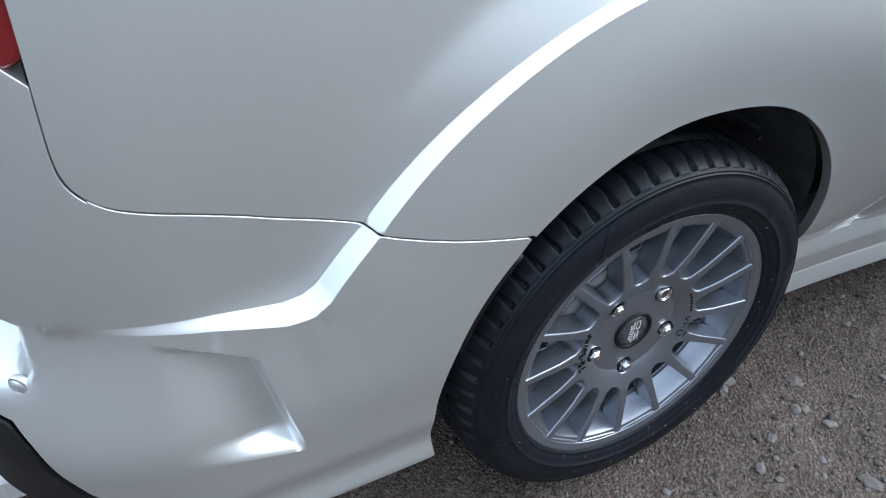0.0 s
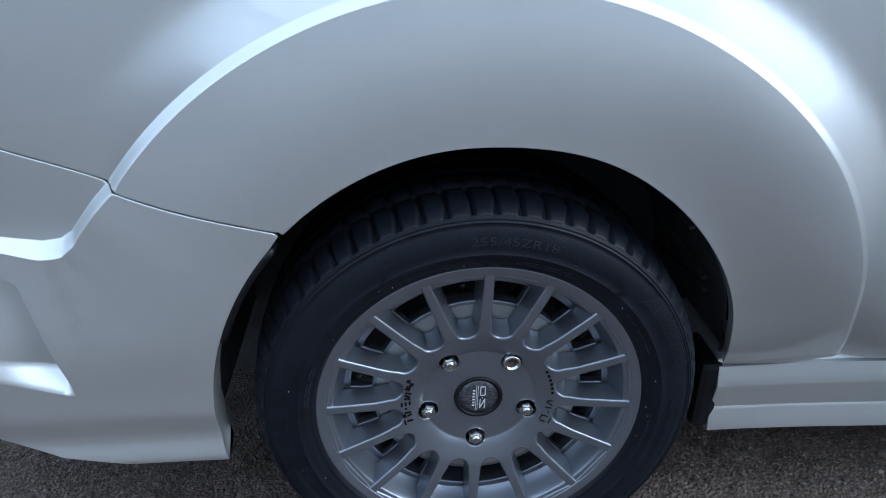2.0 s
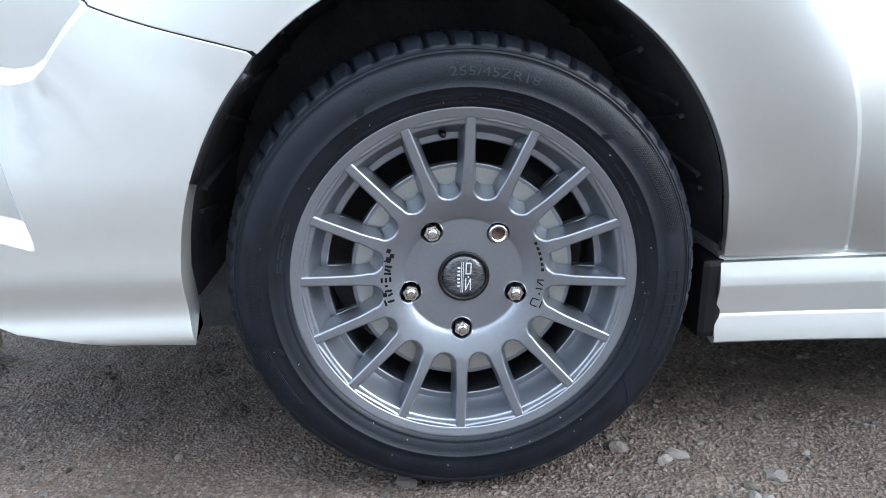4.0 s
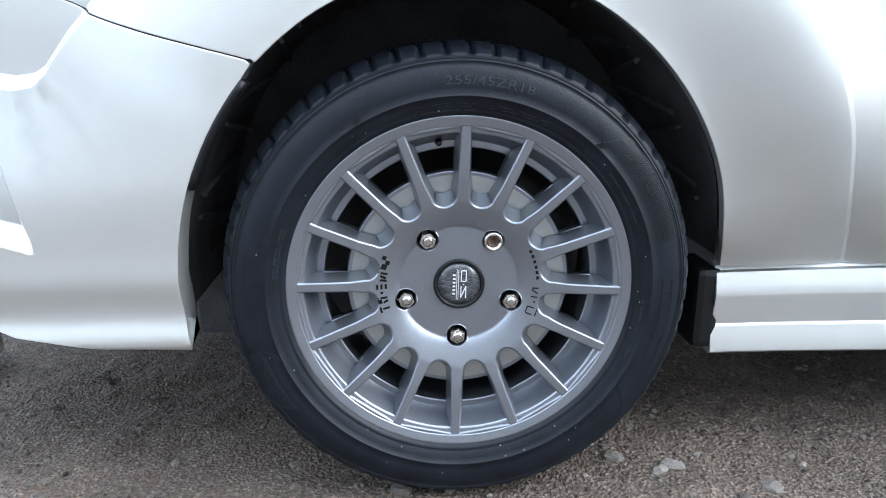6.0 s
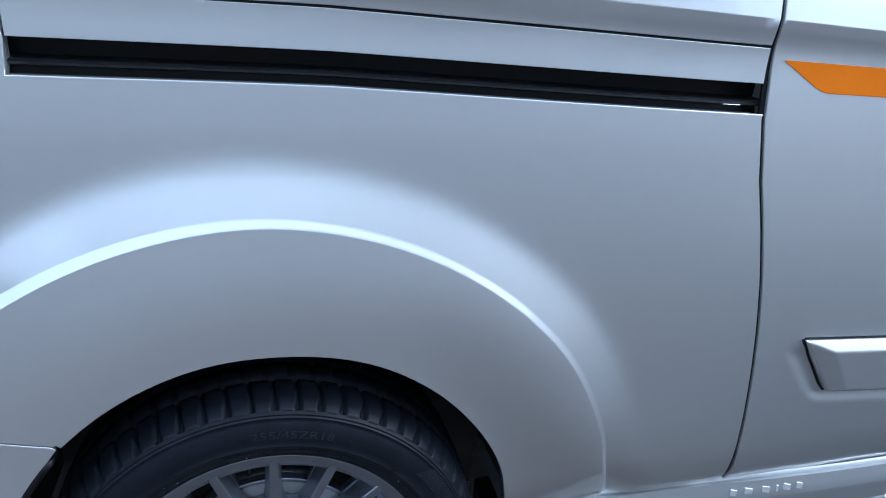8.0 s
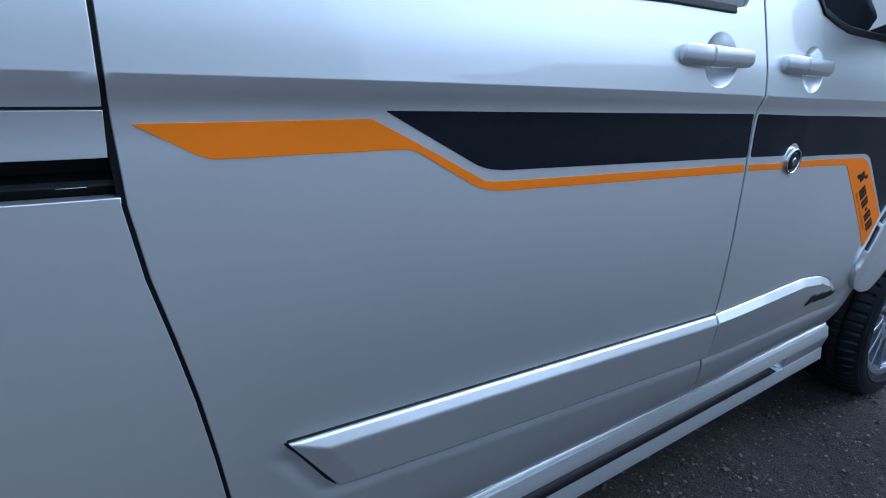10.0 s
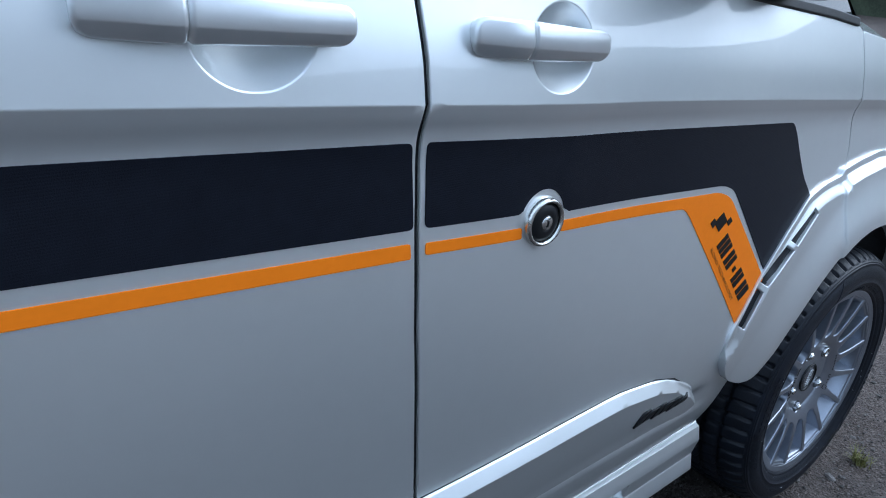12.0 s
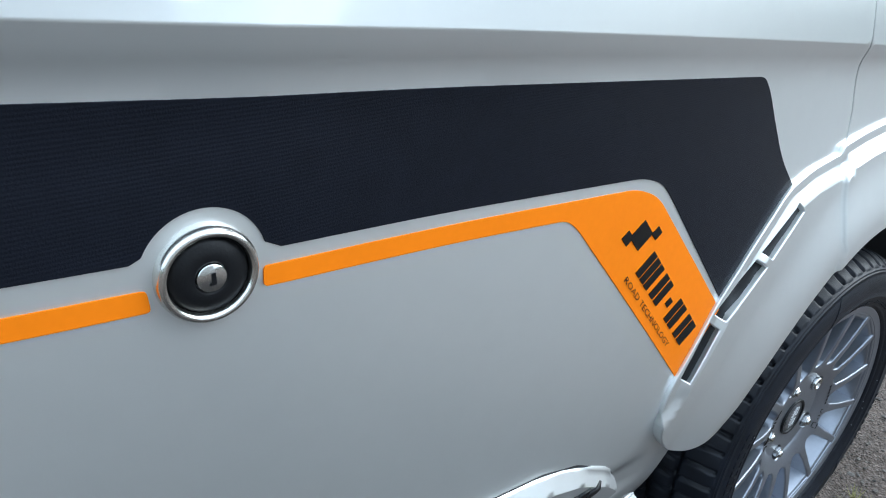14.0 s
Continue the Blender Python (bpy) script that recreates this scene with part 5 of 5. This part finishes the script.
    # the maker's name as plain upright bars, twice
    for mid in (-92, 97):
        patch("maker_mark", [(r, r + h, mid + (k - 3.5) * 3.3, mid + (k - 3.5) * 3.3, w) for k in range(8) for r, h, w in ((.2845, .0022, 2.3), (.2985, .0022, 2.3), (.2845, .016, .55))], RUBBER, "raised bars in place of a maker's name")
    # fine print near the rim
    for lo, hi, rows in ((-16, 2, 3), (7, 24, 2), (48, 66, 1), (92, 112, 1), (-86, -70, 2)):
        patch("fine_print", [(.2590 - .0042 * j, .2612 - .0042 * j, a, a, .32) for j in range(rows) for a in np.arange(lo, hi, .62) if int(a * 7.3 + j) % 5], RUBBER_DUSTY)
    # hatched fields and slanted bands between the two ridges
    for lo, hi in ((47, 74), (232, 252)):
        patch("hatching", [(r, r + .0012, a, a + .25, .42) for r in np.arange(.2900, .3110, .0026) for a in np.arange(lo + (r - .29) * 160, hi, .75)], RUBBER_DUSTY, "finely hatched field")
    for mid in (-33, 39, 119, 248):
        rows = []
        for r in np.linspace(.2725, .3105, 8):
            A, B = radians(mid + (r - .2725) * 158), radians(mid + 1.9 + (r - .2725) * 158)
            y = float(wall(r))
            rows.append([(r * math.sin(A), y + .0006, r * math.cos(A)), (r * math.sin(A), y - .0011, r * math.cos(A)), (r * math.sin(B), y - .0011, r * math.cos(B)), (r * math.sin(B), y + .0006, r * math.cos(B))])
        loft("slanted_band", rows, RUBBER, tyre, smooth=False)
    nib = np.random.RandomState(3)
    for k in range(22):
        a, r = nib.uniform(0, 2 * math.pi), nib.choice([.252, .256, .262, .267, .274, .284])
        block("mould_nib", (.0007, .0022, .0007), WHITE_PRINT, tyre, (r * math.sin(a), float(wall(r)) - .0007, r * math.cos(a)), None, 0)
    return wheel, tyre


wheel, tyre = build_wheel()
wheel.parent = van
wheel.matrix_basis = pose(0, 0, .335, 0, 1.8, 0)
copy_thing(wheel, pose(3.14, 0, .341, 0, 12, 0))
copy_thing(wheel, pose(0, 1.93, .335, 0, 10, 180))
copy_thing(wheel, pose(3.14, 1.93, .341, 0, -20, 180))

# ---- loose things on the ground ----
rng = np.random.RandomState(7)


def pebble(r, seed, flat=.6, fine=1):
    """A rough broken stone."""
    bm = bmesh.new()
    bmesh.ops.create_icosphere(bm, subdivisions=fine, radius=1)
    q = np.random.RandomState(seed)
    s = np.array((q.uniform(.7, 1.3), q.uniform(.6, 1.1), q.uniform(.35, flat + .15)))
    for v in bm.verts:
        v.co = Vector(np.array(v.co) * s * r * (q.uniform(.72, 1.2) if fine == 1 else q.uniform(.80, 1.14)))
    return bm


def stones():
    kinds = []
    for k in range(10):
        bm = pebble(1.0, 40 + k, fine=2)
        me = bpy.data.meshes.new("stone")
        bm.to_mesh(me)
        bm.free()
        me.materials.append(STONE)
        kinds.append(me)
    for k in range(299):
        x, y = (rng.uniform(.25, 1.7) if k % 2 else rng.uniform(-1.3, 3.9)), rng.uniform(-.62, .10)
        r = rng.choice([.006, .008, .011, .014, .019], p=[.27, .28, .23, .15, .07])
        ob = new("stone", kinds[k % 10])
        ob.parent = ground
        ob.matrix_basis = Matrix.Translation((x, y, float(ground_height(np.array(x), np.array(y))) + r * .02)) @ Euler((rng.uniform(-.2, .2), rng.uniform(-.2, .2), rng.uniform(0, 6.3))).to_matrix().to_4x4() @ Matrix.Scale(r, 4)
    V, F, n = [], [], 0
    base = []
    for k in range(8):
        bm = pebble(1.0, 90 + k)
        bm.verts.ensure_lookup_table()
        base.append((np.array([tuple(v.co) for v in bm.verts]), np.array([[v.index for v in f.verts] for f in bm.faces])))
        bm.free()
    for k in range(30000):
        v, f = base[k % 8]
        x, y = rng.uniform(-1.45, 4.05), rng.uniform(-1.05, .5)
        r = rng.choice([.0018, .0028, .0042, .0062, .0088], p=[.44, .34, .16, .05, .01])
        a = rng.uniform(0, 6.3)
        c, s = math.cos(a), math.sin(a)
        w = v * r
        w = np.stack([w[:, 0] * c - w[:, 1] * s + x, w[:, 0] * s + w[:, 1] * c + y, w[:, 2] + float(ground_height(np.array(x), np.array(y))) + r * .2], 1)
        V.append(w)
        F.append(f + n)
        n += len(v)
    ob = link_mesh("gravel", np.concatenate(V), np.concatenate(F), GRAVEL, None, None, False)
    tagged(ob, "loose grey and brown gravel chips on the yard", "gravel", kind="stuff")


stones()


def leaf(x, y, a, size):
    V, F = [], []
    for i, t in enumerate(np.linspace(0, 1, 7)):
        w = .32 * math.sin(math.pi * min(1, t * 1.05 + .02)) ** .8
        for s in (-1, 0, 1):
            V.append(((t - .5) * size, s * w * size, .004 + .10 * size * abs(s) * w + .05 * size * math.sin(t * 5)))
    for i in range(6):
        for j in range(2):
            k = i * 3 + j
            F.append((k, k + 3, k + 4, k + 1))
    ob = link_mesh("fallen_leaf", V, F, LEAF, None, None, True)
    m = ob.modifiers.new("thick", "SOLIDIFY")
    m.thickness = .0006
    ob.matrix_basis = Matrix.Translation((x, y, float(ground_height(np.array(x), np.array(y))) + .001)) @ pose(0, 0, 0, 6, -4, a)
    tagged(ob, "curled orange-brown dead leaf lying on the gravel", "leaf", group="fallen leaves")


for x, y, a, s in ((1.98, -.13, 30, .034), (2.62, -.33, -50, .03), (2.05, -.08, 80, .022), (2.75, -.24, 10, .026)):
    leaf(x, y, a, s)


def tuft(x, y, n, h, seed):
    q = np.random.RandomState(seed)
    V, F = [], []
    for k in range(n):
        a, lean, hh = q.uniform(0, 6.3), q.uniform(.2, 1.0), h * q.uniform(.5, 1.1)
        bx, by = x + q.normal(0, .010), y + q.normal(0, .010)
        g = float(ground_height(np.array(bx), np.array(by)))
        for t in (0, .5, 1):
            w = .0016 * (1 - t * .9)
            px, py = bx + math.cos(a) * lean * hh * t * t, by + math.sin(a) * lean * hh * t * t
            V += [(px - math.sin(a) * w, py + math.cos(a) * w, g + hh * t * (1 - .3 * lean * t)), (px + math.sin(a) * w, py - math.cos(a) * w, g + hh * t * (1 - .3 * lean * t))]
        b = len(V) - 6
        F += [(b, b + 1, b + 3, b + 2), (b + 2, b + 3, b + 5, b + 4)]
    ob = link_mesh("grass_tuft", V, F, GRASS, None, None, False)
    tagged(ob, "small tuft of dry yellow-green grass in the gravel", "grass", group="grass tufts")


for x, y, n, h, s in ((.62, -.30, 60, .022, 1), (2.10, -.22, 50, .03, 2), (3.45, -.06, 90, .05, 3), (3.60, -.14, 80, .05, 4), (.52, -.42, 30, .015, 5), (3.3, -.26, 50, .035, 6)):
    tuft(x, y, n, h, s)


def timber():
    ob = block("timber_board", (.9, .16, .05), TIMBER, None, (0, 0, 0), None, .006)
    ob.matrix_basis = pose(-1.43, .53, .040, 0, 0, -5)
    tagged(ob, "pale weathered timber board lying on the gravel", "board")
    return ob


timber()


# ---- far hedge, closing the yard beyond what is seen ----
def far_hedge():
    n = 720
    a = np.linspace(0, 2 * math.pi, n, endpoint=False)
    k = np.arange(n) / 3.0
    h = 2.9 + .6 * np.sin(a * 3 + 1) + 1.3 * lattice_noise(k, 0 * k, 9, 5) + .9 * lattice_noise(k, 0 * k + 9, 2.2, 6)
    rows = []
    for j in range(9):
        r = 26 + 1.2 * lattice_noise(k, 0 * k + j, 3, 8)
        rows.append(np.stack([1.3 + r * np.cos(a), r * np.sin(a), h * j / 8 - .1], -1))
    ob = loft("backdrop", rows, HEDGE, None, closed=True, caps=False)
    tagged(ob, "distant dark hedge round the yard", "hedge", kind="structure")


far_hedge()


def yard_house():
    """The house across the yard that shows in the paint: rendered walls under a pitched roof."""
    house = new("house")
    tagged(house, "plain pale rendered house with a slate roof across the yard", "house")
    house.location = (.2, -6.6, 0)
    block("wall", (9.6, 6.0, 5.0), RENDER, house, (0, -3.0, 2.5), None, .02)
    rows = [[(x, -6.3, 4.95), (x, -3.0, 7.0), (x, .30, 4.95), (x, .30, 4.83), (x, -6.3, 4.83)] for x in (-5.0, 5.0)]
    loft("roof", rows, SLATE, house, smooth=False)


yard_house()
